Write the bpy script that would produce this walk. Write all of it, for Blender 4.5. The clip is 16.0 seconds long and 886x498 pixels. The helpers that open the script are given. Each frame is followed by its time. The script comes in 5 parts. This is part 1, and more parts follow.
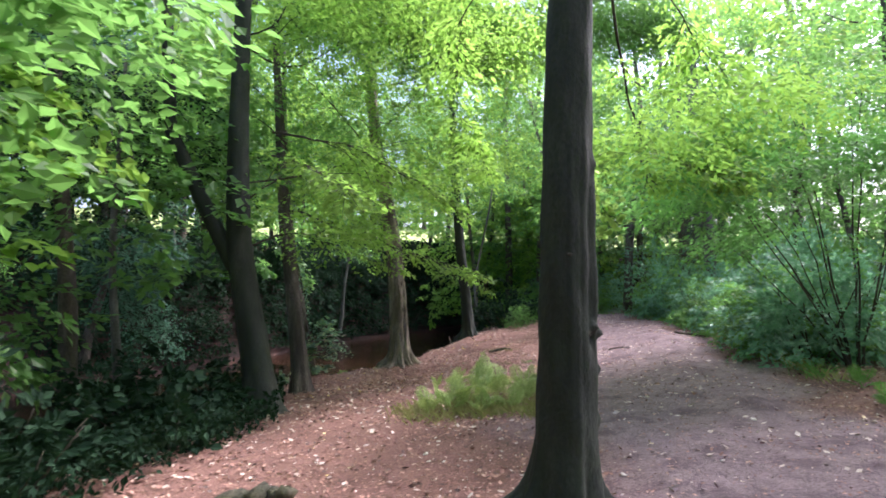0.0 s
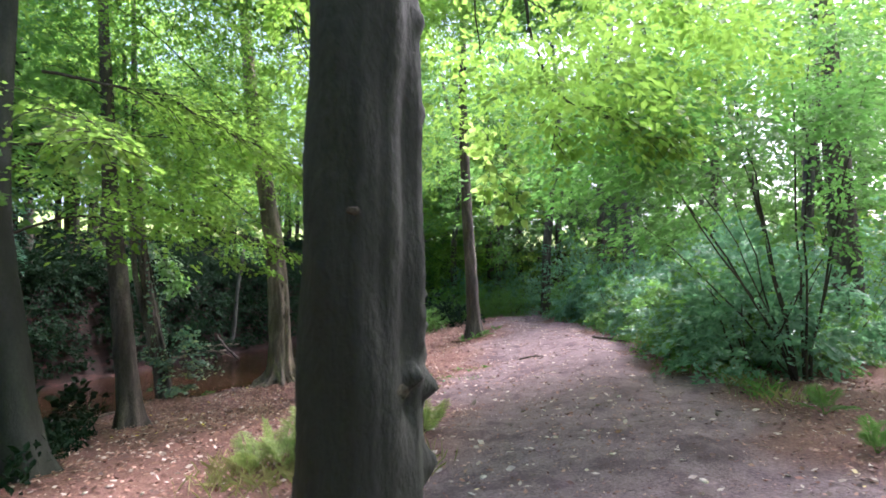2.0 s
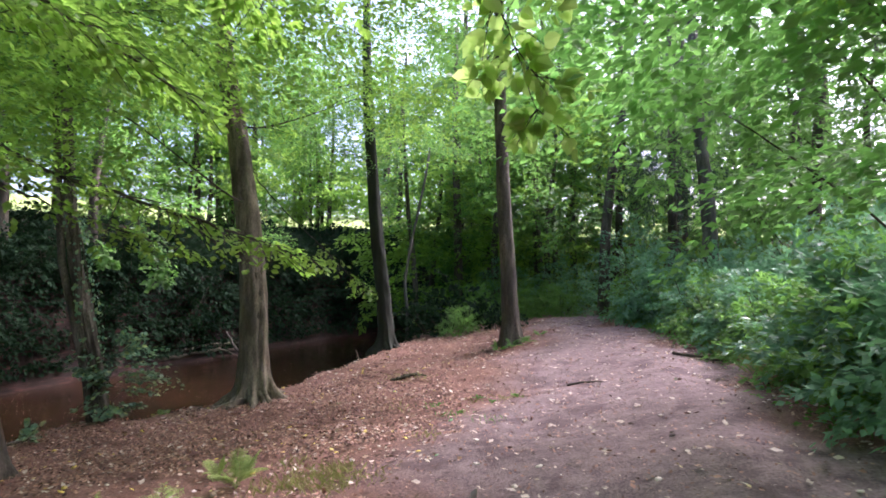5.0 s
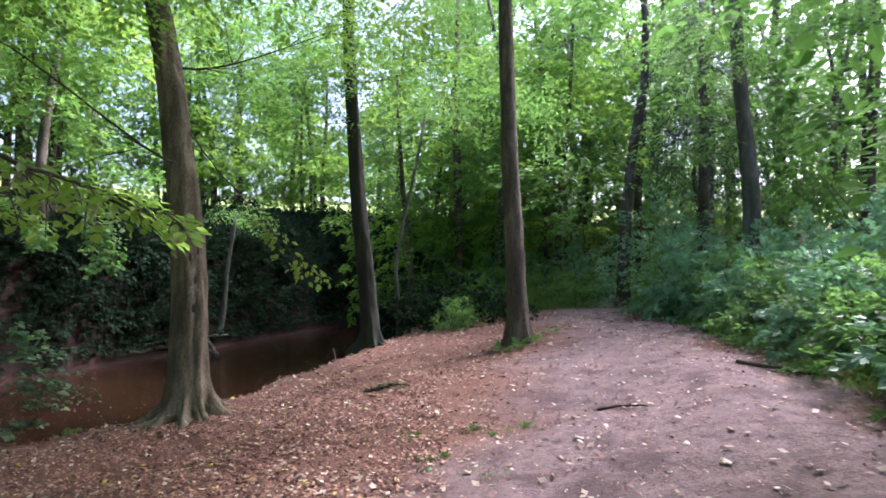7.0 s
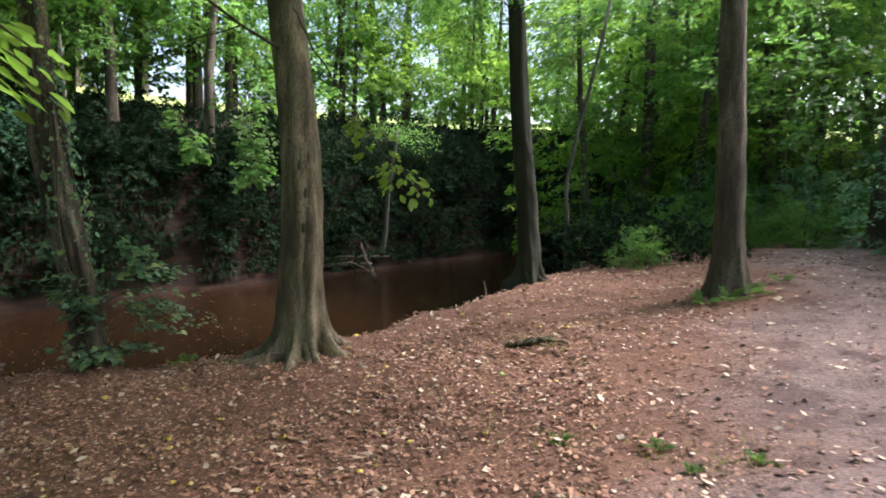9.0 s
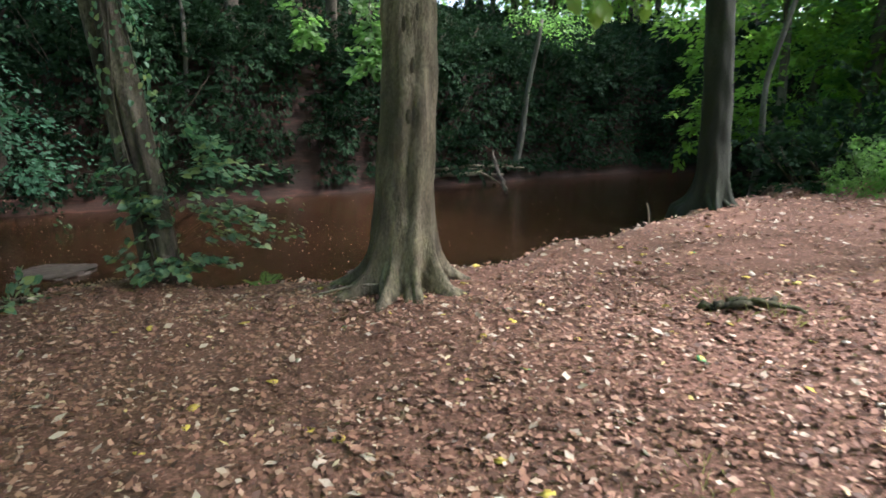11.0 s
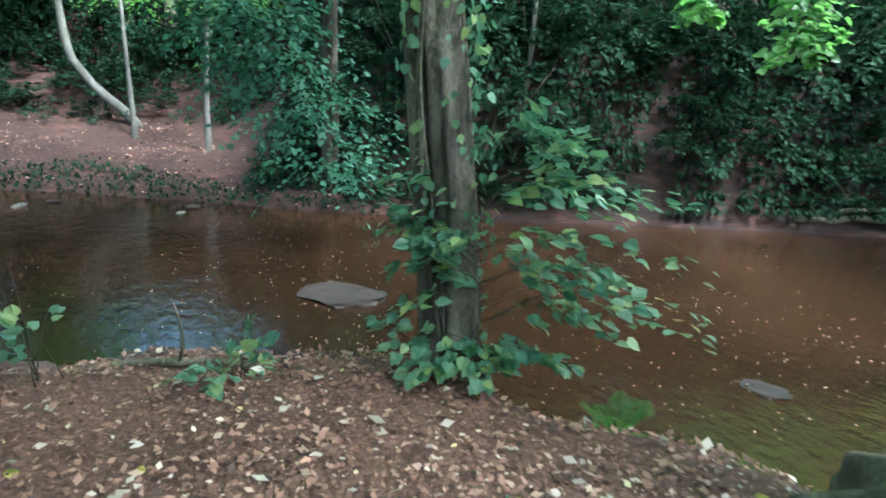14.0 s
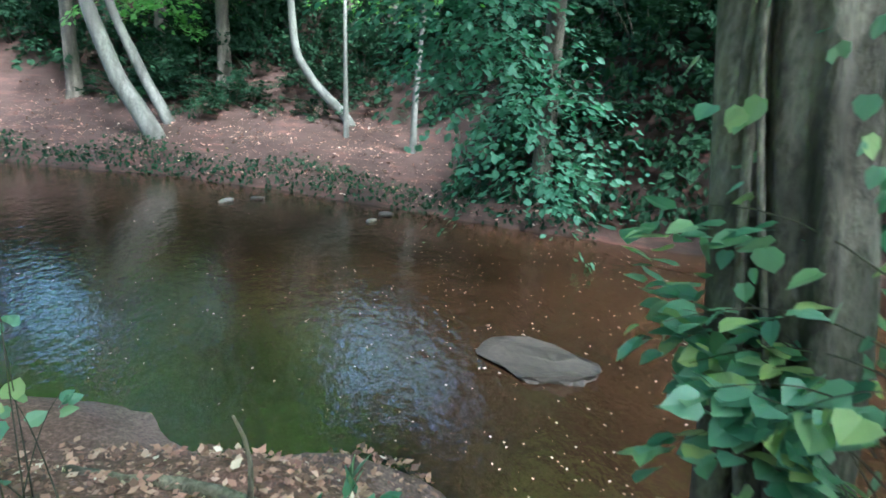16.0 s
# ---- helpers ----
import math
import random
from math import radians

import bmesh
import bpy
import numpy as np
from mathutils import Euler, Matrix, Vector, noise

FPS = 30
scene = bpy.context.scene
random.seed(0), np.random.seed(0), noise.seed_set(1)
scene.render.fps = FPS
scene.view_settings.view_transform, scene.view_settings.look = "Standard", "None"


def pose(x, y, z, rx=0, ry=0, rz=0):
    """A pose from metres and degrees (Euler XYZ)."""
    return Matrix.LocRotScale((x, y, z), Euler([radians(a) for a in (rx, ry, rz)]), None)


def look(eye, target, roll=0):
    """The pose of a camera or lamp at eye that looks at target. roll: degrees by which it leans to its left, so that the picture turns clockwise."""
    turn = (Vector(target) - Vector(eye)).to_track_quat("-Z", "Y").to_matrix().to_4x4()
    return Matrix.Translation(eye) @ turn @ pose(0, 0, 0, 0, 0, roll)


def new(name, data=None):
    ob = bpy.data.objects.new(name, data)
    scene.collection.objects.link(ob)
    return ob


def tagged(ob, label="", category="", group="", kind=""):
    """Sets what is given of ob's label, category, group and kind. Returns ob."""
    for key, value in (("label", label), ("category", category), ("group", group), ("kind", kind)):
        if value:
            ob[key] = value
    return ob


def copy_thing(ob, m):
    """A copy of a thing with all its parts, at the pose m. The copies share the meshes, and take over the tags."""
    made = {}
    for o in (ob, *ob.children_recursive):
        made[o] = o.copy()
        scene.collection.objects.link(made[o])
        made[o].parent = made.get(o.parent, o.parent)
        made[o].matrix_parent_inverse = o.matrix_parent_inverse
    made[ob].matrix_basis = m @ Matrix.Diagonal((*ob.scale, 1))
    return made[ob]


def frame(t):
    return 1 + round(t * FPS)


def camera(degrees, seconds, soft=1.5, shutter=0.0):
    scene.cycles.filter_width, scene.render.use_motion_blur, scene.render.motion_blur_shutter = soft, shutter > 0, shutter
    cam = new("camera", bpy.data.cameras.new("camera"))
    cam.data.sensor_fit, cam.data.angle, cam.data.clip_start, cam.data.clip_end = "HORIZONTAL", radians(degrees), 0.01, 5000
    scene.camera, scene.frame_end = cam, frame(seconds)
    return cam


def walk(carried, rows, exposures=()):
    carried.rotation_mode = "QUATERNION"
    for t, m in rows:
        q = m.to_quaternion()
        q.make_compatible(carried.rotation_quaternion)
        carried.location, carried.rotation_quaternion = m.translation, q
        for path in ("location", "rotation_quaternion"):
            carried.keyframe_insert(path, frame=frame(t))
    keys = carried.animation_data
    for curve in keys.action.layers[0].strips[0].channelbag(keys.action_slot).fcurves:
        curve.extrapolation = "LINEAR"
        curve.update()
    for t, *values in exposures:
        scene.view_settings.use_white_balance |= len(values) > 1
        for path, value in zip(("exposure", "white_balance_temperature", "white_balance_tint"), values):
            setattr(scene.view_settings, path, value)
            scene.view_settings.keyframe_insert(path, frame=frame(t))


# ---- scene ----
cam = camera(74.4, 16.0, soft=1.7, shutter=0.3)
METRES, EYE, TILT, LEAN, TURN = 19.5, 1.5, 3.0, 0.0, 0.0
ROWS = [
    (0.0, 0.0, 0.0, 0.0, 0.0, 0.0, -0.0),
    (0.5, 0.0115, 0.0301, -0.0019, -2.24, 0.32, 0.01),
    (1.0, 0.0227, 0.0619, -0.004, -4.62, 0.53, 0.04),
    (1.5, 0.0368, 0.0922, -0.0062, -6.61, 0.58, 0.1),
    (2.0, 0.05, 0.1232, -0.0084, -7.18, 0.13, 0.13),
    (2.5, 0.0642, 0.1528, -0.0113, -6.7, -0.37, 0.12),
    (3.0, 0.0756, 0.1836, -0.0135, -5.17, -1.24, 0.03),
    (5.5, 0.1117, 0.3522, -0.0242, -1.82, -0.26, -0.24),
    (6.0, 0.1166, 0.386, -0.0275, -2.88, -0.15, -0.3),
    (6.5, 0.1217, 0.4211, -0.03, -2.77, -0.81, -0.29),
    (7.0, 0.1254, 0.4544, -0.034, -1.32, -1.61, -0.37),
    (7.5, 0.1284, 0.4881, -0.037, 2.34, -3.22, -0.43),
    (8.0, 0.1319, 0.5212, -0.0409, 7.04, -5.14, -0.58),
    (8.5, 0.1326, 0.5521, -0.0443, 11.87, -7.03, -0.55),
    (9.0, 0.1311, 0.5826, -0.048, 16.15, -9.04, -0.58),
    (11.5, 0.0722, 0.7104, -0.0763, 33.14, -18.76, -0.63),
    (12.0, 0.0544, 0.7328, -0.0796, 37.85, -18.43, -0.71),
    (12.5, 0.0327, 0.7533, -0.0834, 43.14, -17.9, -0.85),
    (13.0, 0.0038, 0.7674, -0.0881, 48.6, -17.25, -1.0),
    (13.5, -0.0234, 0.7804, -0.0929, 54.16, -17.21, -1.11),
    (14.0, -0.0509, 0.7892, -0.0961, 59.76, -16.85, -1.03),
    (14.5, -0.0754, 0.8008, -0.1004, 65.28, -16.19, -0.92),
    (15.0, -0.1024, 0.8087, -0.1038, 70.35, -16.57, -0.77),
    (15.5, -0.125, 0.8189, -0.1077, 75.34, -16.56, -0.85),
    (16.0, -0.1428, 0.8233, -0.1083, 80.44, -16.42, -0.84),
]
walk(cam, [(t, pose(0, 0, EYE, TILT, LEAN, TURN) @ pose(METRES * x, METRES * y, METRES * z, 90 + pitch, roll, yaw)) for t, x, y, z, yaw, pitch, roll in ROWS],
     exposures=[(0.0, 2.16, 5700, 28), (3.0, 2.46, 5750, 31), (5.5, 2.05, 5850, 32), (7.3, 2.03, 5750, 30), (9.0, 1.94, 6250, 18), (12.0, 2.54, 5600, 13), (13.0, 2.9, 5350, 8), (14.0, 3.12, 5000, 2), (16.0, 3.4, 4950, 0)])

# ---- light: a bright overcast sky with a weak, wide sun on the path's open side ----
world = bpy.data.worlds.new("overcast_sky")
scene.world = world
world.use_nodes = True
wn = world.node_tree.nodes
sky = wn.new("ShaderNodeTexSky")
sky.sky_type, sky.sun_disc = "NISHITA", False
sky.sun_elevation, sky.sun_rotation = radians(50), radians(62)
sky.air_density, sky.dust_density, sky.ozone_density = 1.0, 5.0, 1.0
wn["Background"].inputs["Strength"].default_value = 0.15
world.node_tree.links.new(sky.outputs[0], wn["Background"].inputs["Color"])
sun = new("sun", bpy.data.lights.new("sun", "SUN"))
sun.data.energy, sun.data.angle, sun.data.color = 2.2, radians(12), (1.0, 0.97, 0.9)
sun.matrix_world = look((20 * math.sin(radians(62)), 20 * math.cos(radians(62)), 20 * math.tan(radians(50))), (0, 0, 0))


# ---- materials ----
def base_material(name, rough=0.8, spec=0.3):
    m = bpy.data.materials.new(name)
    m.use_nodes = True
    n, l = m.node_tree.nodes, m.node_tree.links
    b = n["Principled BSDF"]
    b.inputs["Roughness"].default_value = rough
    b.inputs["Specular IOR Level"].default_value = spec
    return m, n, l, b


def noise_node(n, l, scale, detail=4.0, rough=0.6, stretch=(1, 1, 1), coords="Object"):
    tc = n.new("ShaderNodeTexCoord")
    mp = n.new("ShaderNodeMapping")
    mp.inputs["Scale"].default_value = stretch
    t = n.new("ShaderNodeTexNoise")
    t.inputs["Scale"].default_value, t.inputs["Detail"].default_value, t.inputs["Roughness"].default_value = scale, detail, rough
    l.new(tc.outputs[coords], mp.inputs[0])
    l.new(mp.outputs[0], t.inputs["Vector"])
    return t.outputs["Fac"]


def ramp(n, l, fac, stops):
    r = n.new("ShaderNodeValToRGB")
    e = r.color_ramp.elements
    while len(e) < len(stops):
        e.new(0.5)
    for i, (p, c) in enumerate(stops):
        e[i].position, e[i].color = p, (*c, 1)
    l.new(fac, r.inputs[0])
    return r.outputs[0]


def mixed(n, l, fac, a, b, how="MIX"):
    m = n.new("ShaderNodeMix")
    m.data_type, m.blend_type = "RGBA", how
    for s, v in ((m.inputs[0], fac), (m.inputs[6], a), (m.inputs[7], b)):
        if isinstance(v, (int, float)):
            s.default_value = v
        elif isinstance(v, tuple):
            s.default_value = (*v, 1)
        else:
            l.new(v, s)
    return m.outputs[2]


def bumped(n, l, b, height, strength, dist):
    k = n.new("ShaderNodeBump")
    k.inputs["Strength"].default_value, k.inputs["Distance"].default_value = strength, dist
    l.new(height, k.inputs["Height"])
    l.new(k.outputs[0], b.inputs["Normal"])


def leaf_material(name, colours, through_colour, share=0.45, gloss=0.35, patch=0.25, rough=0.45):
    """Thin leaves: a glossy upper skin and light that shines through. Colour varies leaf by leaf and in broad drifts."""
    m, n, l, b = base_material(name, rough, gloss)
    geo = n.new("ShaderNodeNewGeometry")
    step = 1.0 / (len(colours) - 1)
    col = ramp(n, l, geo.outputs["Random Per Island"], [(i * step, c) for i, c in enumerate(colours)])
    drift = noise_node(n, l, 0.5, 2.0)
    col = mixed(n, l, patch, col, ramp(n, l, drift, [(0.35, colours[0]), (0.65, colours[-1])]))
    l.new(col, b.inputs["Base Color"])
    tr = n.new("ShaderNodeBsdfTranslucent")
    l.new(mixed(n, l, 0.7, col, through_colour), tr.inputs["Color"])
    mx = n.new("ShaderNodeMixShader")
    mx.inputs[0].default_value = share
    l.new(b.outputs[0], mx.inputs[1])
    l.new(tr.outputs[0], mx.inputs[2])
    l.new(mx.outputs[0], n["Material Output"].inputs["Surface"])
    return m


def bark_material(name, dark, light, moss, scale=9.0, furrow=0.5, mossy=0.5):
    m, n, l, b = base_material(name, 0.85, 0.25)
    streak = noise_node(n, l, scale, 6.0, 0.65, (1, 1, 0.16))
    blotch = noise_node(n, l, 1.6, 3.0, 0.55, (1, 1, 0.6))
    fine = noise_node(n, l, 45.0, 4.0, 0.6, (1, 1, 0.5))
    col = ramp(n, l, streak, [(0.38, dark), (0.62, light)])
    col = mixed(n, l, ramp(n, l, blotch, [(0.45, (0, 0, 0)), (0.75, (mossy,) * 3)]), col, moss)
    col = mixed(n, l, 0.45, col, ramp(n, l, fine, [(0.35, dark), (0.65, light)]))
    col = mixed(n, l, ramp(n, l, noise_node(n, l, 2.4, 3.0, 0.6, (1, 1, 0.35)), [(0.4, (0.75, 0.75, 0.75)), (0.6, (0.0, 0.0, 0.0))]), col, dark)
    l.new(col, b.inputs["Base Color"])
    bumped(n, l, b, mixed(n, l, 0.35, streak, fine), furrow, 0.05)
    return m


def ground_material():
    """Trodden reddish soil on the path, leaf mould elsewhere, grass on the field above the far bank."""
    m, n, l, b = base_material("woodland_soil", 0.9, 0.15)
    big = noise_node(n, l, 0.6, 4.0, 0.6)
    mid = noise_node(n, l, 5.0, 5.0, 0.65)
    fine = noise_node(n, l, 38.0, 5.0, 0.7)
    dark_patches = noise_node(n, l, 1.7, 5.0, 0.62)
    soil = ramp(n, l, mid, [(0.34, (0.085, 0.058, 0.058)), (0.66, (0.25, 0.18, 0.178))])
    soil = mixed(n, l, 0.5, soil, ramp(n, l, fine, [(0.34, (0.04, 0.027, 0.027)), (0.66, (0.36, 0.265, 0.262))]))
    # Darker patches at random over the path's soil.
    soil = mixed(n, l, ramp(n, l, dark_patches, [(0.5, (0, 0, 0)), (0.62, (0.65, 0.65, 0.65))]), soil, (0.07, 0.046, 0.047))
    mould = ramp(n, l, fine, [(0.34, (0.06, 0.031, 0.024)), (0.5, (0.16, 0.083, 0.062)), (0.68, (0.33, 0.185, 0.138))])
    mould = mixed(n, l, 0.35, mould, ramp(n, l, big, [(0.35, (0.09, 0.052, 0.042)), (0.65, (0.25, 0.14, 0.108))]))
    grass = ramp(n, l, mid, [(0.3, (0.2, 0.28, 0.07)), (0.7, (0.38, 0.44, 0.16))])
    strata = noise_node(n, l, 2.2, 5.0, 0.65, (0.5, 0.5, 4.0))
    # Near-black sandstone; on the leafy far slope this colour stands for shade.
    rock_and_shade = ramp(n, l, strata, [(0.3, (0.01, 0.007, 0.006)), (0.55, (0.028, 0.017, 0.014)), (0.75, (0.11, 0.045, 0.034))])
    out = mould
    for name, colour in (("path", soil), ("rock_and_shade", rock_and_shade), ("field", grass)):
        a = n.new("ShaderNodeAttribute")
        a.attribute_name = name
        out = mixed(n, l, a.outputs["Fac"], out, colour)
    l.new(out, b.inputs["Base Color"])
    bumped(n, l, b, mixed(n, l, 0.35, mixed(n, l, 0.5, mid, fine), strata), 0.7, 0.07)
    return m


def water_material():
    """Peaty brown water with small ripples."""
    m, n, l, b = base_material("peaty_water", 0.03, 0.9)
    b.inputs["IOR"].default_value = 1.4
    depth = noise_node(n, l, 0.35, 3.0, 0.55)
    l.new(ramp(n, l, depth, [(0.4, (0.021, 0.0102, 0.0052)), (0.64, (0.036, 0.017, 0.0084))]), b.inputs["Base Color"])
    swell = noise_node(n, l, 1.3, 2.0, 0.5, (1, 1.6, 1))
    rip = noise_node(n, l, 7.0, 3.0, 0.55, (1, 1.5, 1))
    bumped(n, l, b, mixed(n, l, 0.45, swell, rip), 0.26, 0.08)
    return m


def litter_material():
    m, n, l, b = base_material("fallen_leaves", 0.6, 0.3)
    geo = n.new("ShaderNodeNewGeometry")
    l.new(ramp(n, l, geo.outputs["Random Per Island"], [(0.0, (0.055, 0.028, 0.021)), (0.35, (0.15, 0.074, 0.053)), (0.65, (0.28, 0.14, 0.098)), (0.88, (0.38, 0.215, 0.155)), (0.965, (0.43, 0.29, 0.215)), (0.99, (0.58, 0.46, 0.38)), (1.0, (0.6, 0.46, 0.16))]), b.inputs["Base Color"])
    return m


def stone_material():
    m, n, l, b = base_material("wet_sandstone", 0.6, 0.3)
    a = noise_node(n, l, 7.0, 6.0, 0.65)
    l.new(ramp(n, l, a, [(0.3, (0.016, 0.012, 0.01)), (0.7, (0.06, 0.045, 0.036))]), b.inputs["Base Color"])
    bumped(n, l, b, a, 0.5, 0.03)
    return m


def plain_material(name, a, c, rough=0.7, scale=20.0):
    m, n, l, b = base_material(name, rough, 0.3)
    f = noise_node(n, l, scale, 4.0)
    l.new(ramp(n, l, f, [(0.3, a), (0.7, c)]), b.inputs["Base Color"])
    bumped(n, l, b, f, 0.3, 0.01)
    return m


LIME = leaf_material("beech_leaves", [(0.06, 0.12, 0.012), (0.1, 0.19, 0.02), (0.15, 0.25, 0.03)], (0.44, 0.74, 0.12), 0.6)
GREEN = leaf_material("woodland_leaves", [(0.035, 0.085, 0.018), (0.06, 0.13, 0.025), (0.1, 0.2, 0.045)], (0.26, 0.54, 0.11), 0.5)
BLUE = leaf_material("hazel_leaves", [(0.05, 0.13, 0.075), (0.11, 0.25, 0.15), (0.2, 0.36, 0.23)], (0.26, 0.56, 0.24), 0.4, 0.45, 0.15, 0.45)
SPRING = leaf_material("hazel_top_leaves", [(0.06, 0.15, 0.03), (0.1, 0.22, 0.04), (0.15, 0.28, 0.06)], (0.3, 0.66, 0.15), 0.55, 0.4, 0.2)
ALDER = leaf_material("alder_leaves", [(0.02, 0.06, 0.036), (0.04, 0.1, 0.062), (0.075, 0.16, 0.1)], (0.1, 0.3, 0.12), 0.3, 0.3, 0.3, 0.55)
# Near-black leaves for the dim banks: their shade is put into the colour.
SHADE = leaf_material("shade_darkened_leaves", [(0.005, 0.014, 0.007), (0.01, 0.026, 0.013), (0.024, 0.048, 0.024)], (0.035, 0.085, 0.03), 0.16, 0.06, 0.4, 0.75)
NEEDLE = leaf_material("fir_needles", [(0.02, 0.05, 0.03), (0.035, 0.075, 0.045)], (0.06, 0.12, 0.04), 0.15)
FERN = leaf_material("fern_fronds", [(0.07, 0.14, 0.03), (0.22, 0.32, 0.08), (0.46, 0.5, 0.2)], (0.6, 0.75, 0.22), 0.36)
DRY = leaf_material("dry_grass", [(0.2, 0.17, 0.07), (0.3, 0.27, 0.12), (0.2, 0.26, 0.06)], (0.4, 0.4, 0.12), 0.3)
# Paler copy of the beech leaves, with sunlight put into its colour.
SUNLIT = leaf_material("sunlit_beech_leaves", [(0.12, 0.2, 0.03), (0.18, 0.28, 0.05), (0.24, 0.34, 0.08)], (0.66, 0.9, 0.26), 0.75)
LITTER = litter_material()
PALE = plain_material("pale_dead_leaf", (0.42, 0.36, 0.29), (0.64, 0.57, 0.48))
YELLOW = plain_material("yellow_dead_leaf", (0.55, 0.4, 0.06), (0.72, 0.58, 0.14))
FRESH = plain_material("fresh_fallen_leaf", (0.1, 0.25, 0.1), (0.2, 0.38, 0.18))
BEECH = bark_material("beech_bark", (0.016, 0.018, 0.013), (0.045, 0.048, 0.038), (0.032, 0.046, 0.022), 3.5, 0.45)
ROOTED = bark_material("old_beech_bark", (0.055, 0.046, 0.033), (0.33, 0.275, 0.195), (0.085, 0.095, 0.035), 9.0, 1.0, 0.5)
PATCHY = bark_material("weathered_bark", (0.025, 0.02, 0.015), (0.26, 0.22, 0.175), (0.07, 0.08, 0.035), 5.0, 1.0, 0.45)
ROUGH = bark_material("furrowed_bark", (0.035, 0.029, 0.023), (0.2, 0.165, 0.135), (0.08, 0.09, 0.04), 13.0, 0.9, 0.35)
GREY = bark_material("pale_bark", (0.05, 0.046, 0.038), (0.2, 0.188, 0.165), (0.1, 0.12, 0.06), 8.0, 0.5, 0.4)
TWIG = bark_material("twig_bark", (0.03, 0.026, 0.018), (0.09, 0.075, 0.05), (0.06, 0.07, 0.03), 15.0, 0.4)
DEADWOOD = bark_material("weathered_wood", (0.16, 0.13, 0.1), (0.42, 0.37, 0.31), (0.12, 0.13, 0.07), 14.0, 0.6, 0.3)
MOSSY = bark_material("mossy_wood", (0.03, 0.03, 0.018), (0.1, 0.085, 0.05), (0.1, 0.14, 0.03), 10.0, 0.9, 0.95)
SOIL, WATER, STONE = ground_material(), water_material(), stone_material()


# ---- builders ----
def raw_mesh(name, verts, faces, material, parent=None, smooth=True, label=""):
    """One mesh object from arrays of vertices and of triangles or quads."""
    verts, faces = np.asarray(verts, np.float32), np.asarray(faces, np.int32)
    me = bpy.data.meshes.new(name)
    k = faces.shape[1]
    me.vertices.add(len(verts))
    me.vertices.foreach_set("co", verts.ravel())
    me.loops.add(faces.size)
    me.loops.foreach_set("vertex_index", faces.ravel())
    me.polygons.add(len(faces))
    me.polygons.foreach_set("loop_start", np.arange(0, faces.size, k, dtype=np.int32))
    me.polygons.foreach_set("loop_total", np.full(len(faces), k, np.int32))
    me.polygons.foreach_set("use_smooth", np.full(len(faces), smooth))
    me.update(calc_edges=True)
    me.materials.append(material)
    ob = new(name, me)
    ob.parent = parent
    if label:
        ob["label"] = label
    return ob


def thing(name, place, label, category, group=""):
    ob = new(name)
    ob.empty_display_size = 0.2
    ob.location = place
    return tagged(ob, label, category, group)


def unit(v):
    return v / np.maximum(np.linalg.norm(v, axis=-1, keepdims=True), 1e-9)


LEAF = {  # outline of half a leaf: share of the length, half width, lift
    "diamond": [(0.45, 0.3, 0.05)],
    "pinna": [(0.3, 0.12, 0.02)],
    "oval": [(0.2, 0.2, 0.03), (0.55, 0.32, 0.05), (0.85, 0.16, 0.0)],
    "broad": [(-0.04, 0.26, 0.03), (0.25, 0.46, 0.06), (0.6, 0.36, 0.05), (0.72, 0.26, 0.02)],
}


def leaves(pos, way, up, size, shape="diamond", sag=0.12):
    """Vertices and triangles of many leaves, each folded along its midrib."""
    half = LEAF[shape]
    n, k = len(pos), len(half)
    way = unit(way)
    side = unit(np.cross(way, up))
    up = np.cross(side, way)
    s = size[:, None]
    cols = [pos]
    for a, w, h in half:
        cols.append(pos + way * a * s + side * w * s + up * (h - sag * a * a) * s)
    cols.append(pos + way * s - up * sag * s)
    for a, w, h in reversed(half):
        cols.append(pos + way * a * s - side * w * s + up * (h - sag * a * a) * s)
    v = np.stack(cols, 1).reshape(-1, 3)
    m = 2 * k + 2
    tip = k + 1
    tri = []
    for ring in (list(range(1, tip + 1)), list(range(tip, m))):
        seq = ring if ring[0] == 1 else ring
        for a, b2 in zip(seq[:-1], seq[1:]):
            tri.append((0, a, b2))
    f = (np.arange(n)[:, None, None] * m + np.array(tri)[None]).reshape(-1, 3)
    return v, f


def spray_leaves(rng, starts, ways, lengths, count, size, flat=0.25, droop=0.25, width=0.42):
    """Leaves of many flat, layered sprays, each along a hidden twig."""
    n = len(starts)
    u = rng.random((n, count)) ** 0.8
    lat = rng.uniform(-1, 1, (n, count)) * width * (1.05 - 0.8 * u)
    ways = unit(ways)
    up = unit(np.array([0, 0, 1.0]) + rng.normal(0, flat, (n, 3)))
    side = unit(np.cross(ways, up))
    up = np.cross(side, ways)
    L = lengths[:, None, None]
    p = starts[:, None] + ways[:, None] * (u[..., None] * L) + side[:, None] * (lat[..., None] * L)
    p = p + up[:, None] * rng.normal(0, 0.05, (n, count, 1)) * L
    p[..., 2] -= droop * (u ** 2 + 0.5 * lat ** 2) * lengths[:, None]
    d = ways[:, None] * 0.8 + side[:, None] * np.sign(lat)[..., None] * 0.75 + rng.normal(0, 0.25, (n, count, 3))
    d[..., 2] -= droop * 0.8
    nn = up[:, None] + rng.normal(0, flat + 0.12, (n, count, 3))
    sz = size * rng.uniform(0.6, 1.25, n * count)
    return p.reshape(-1, 3), d.reshape(-1, 3), nn.reshape(-1, 3), sz


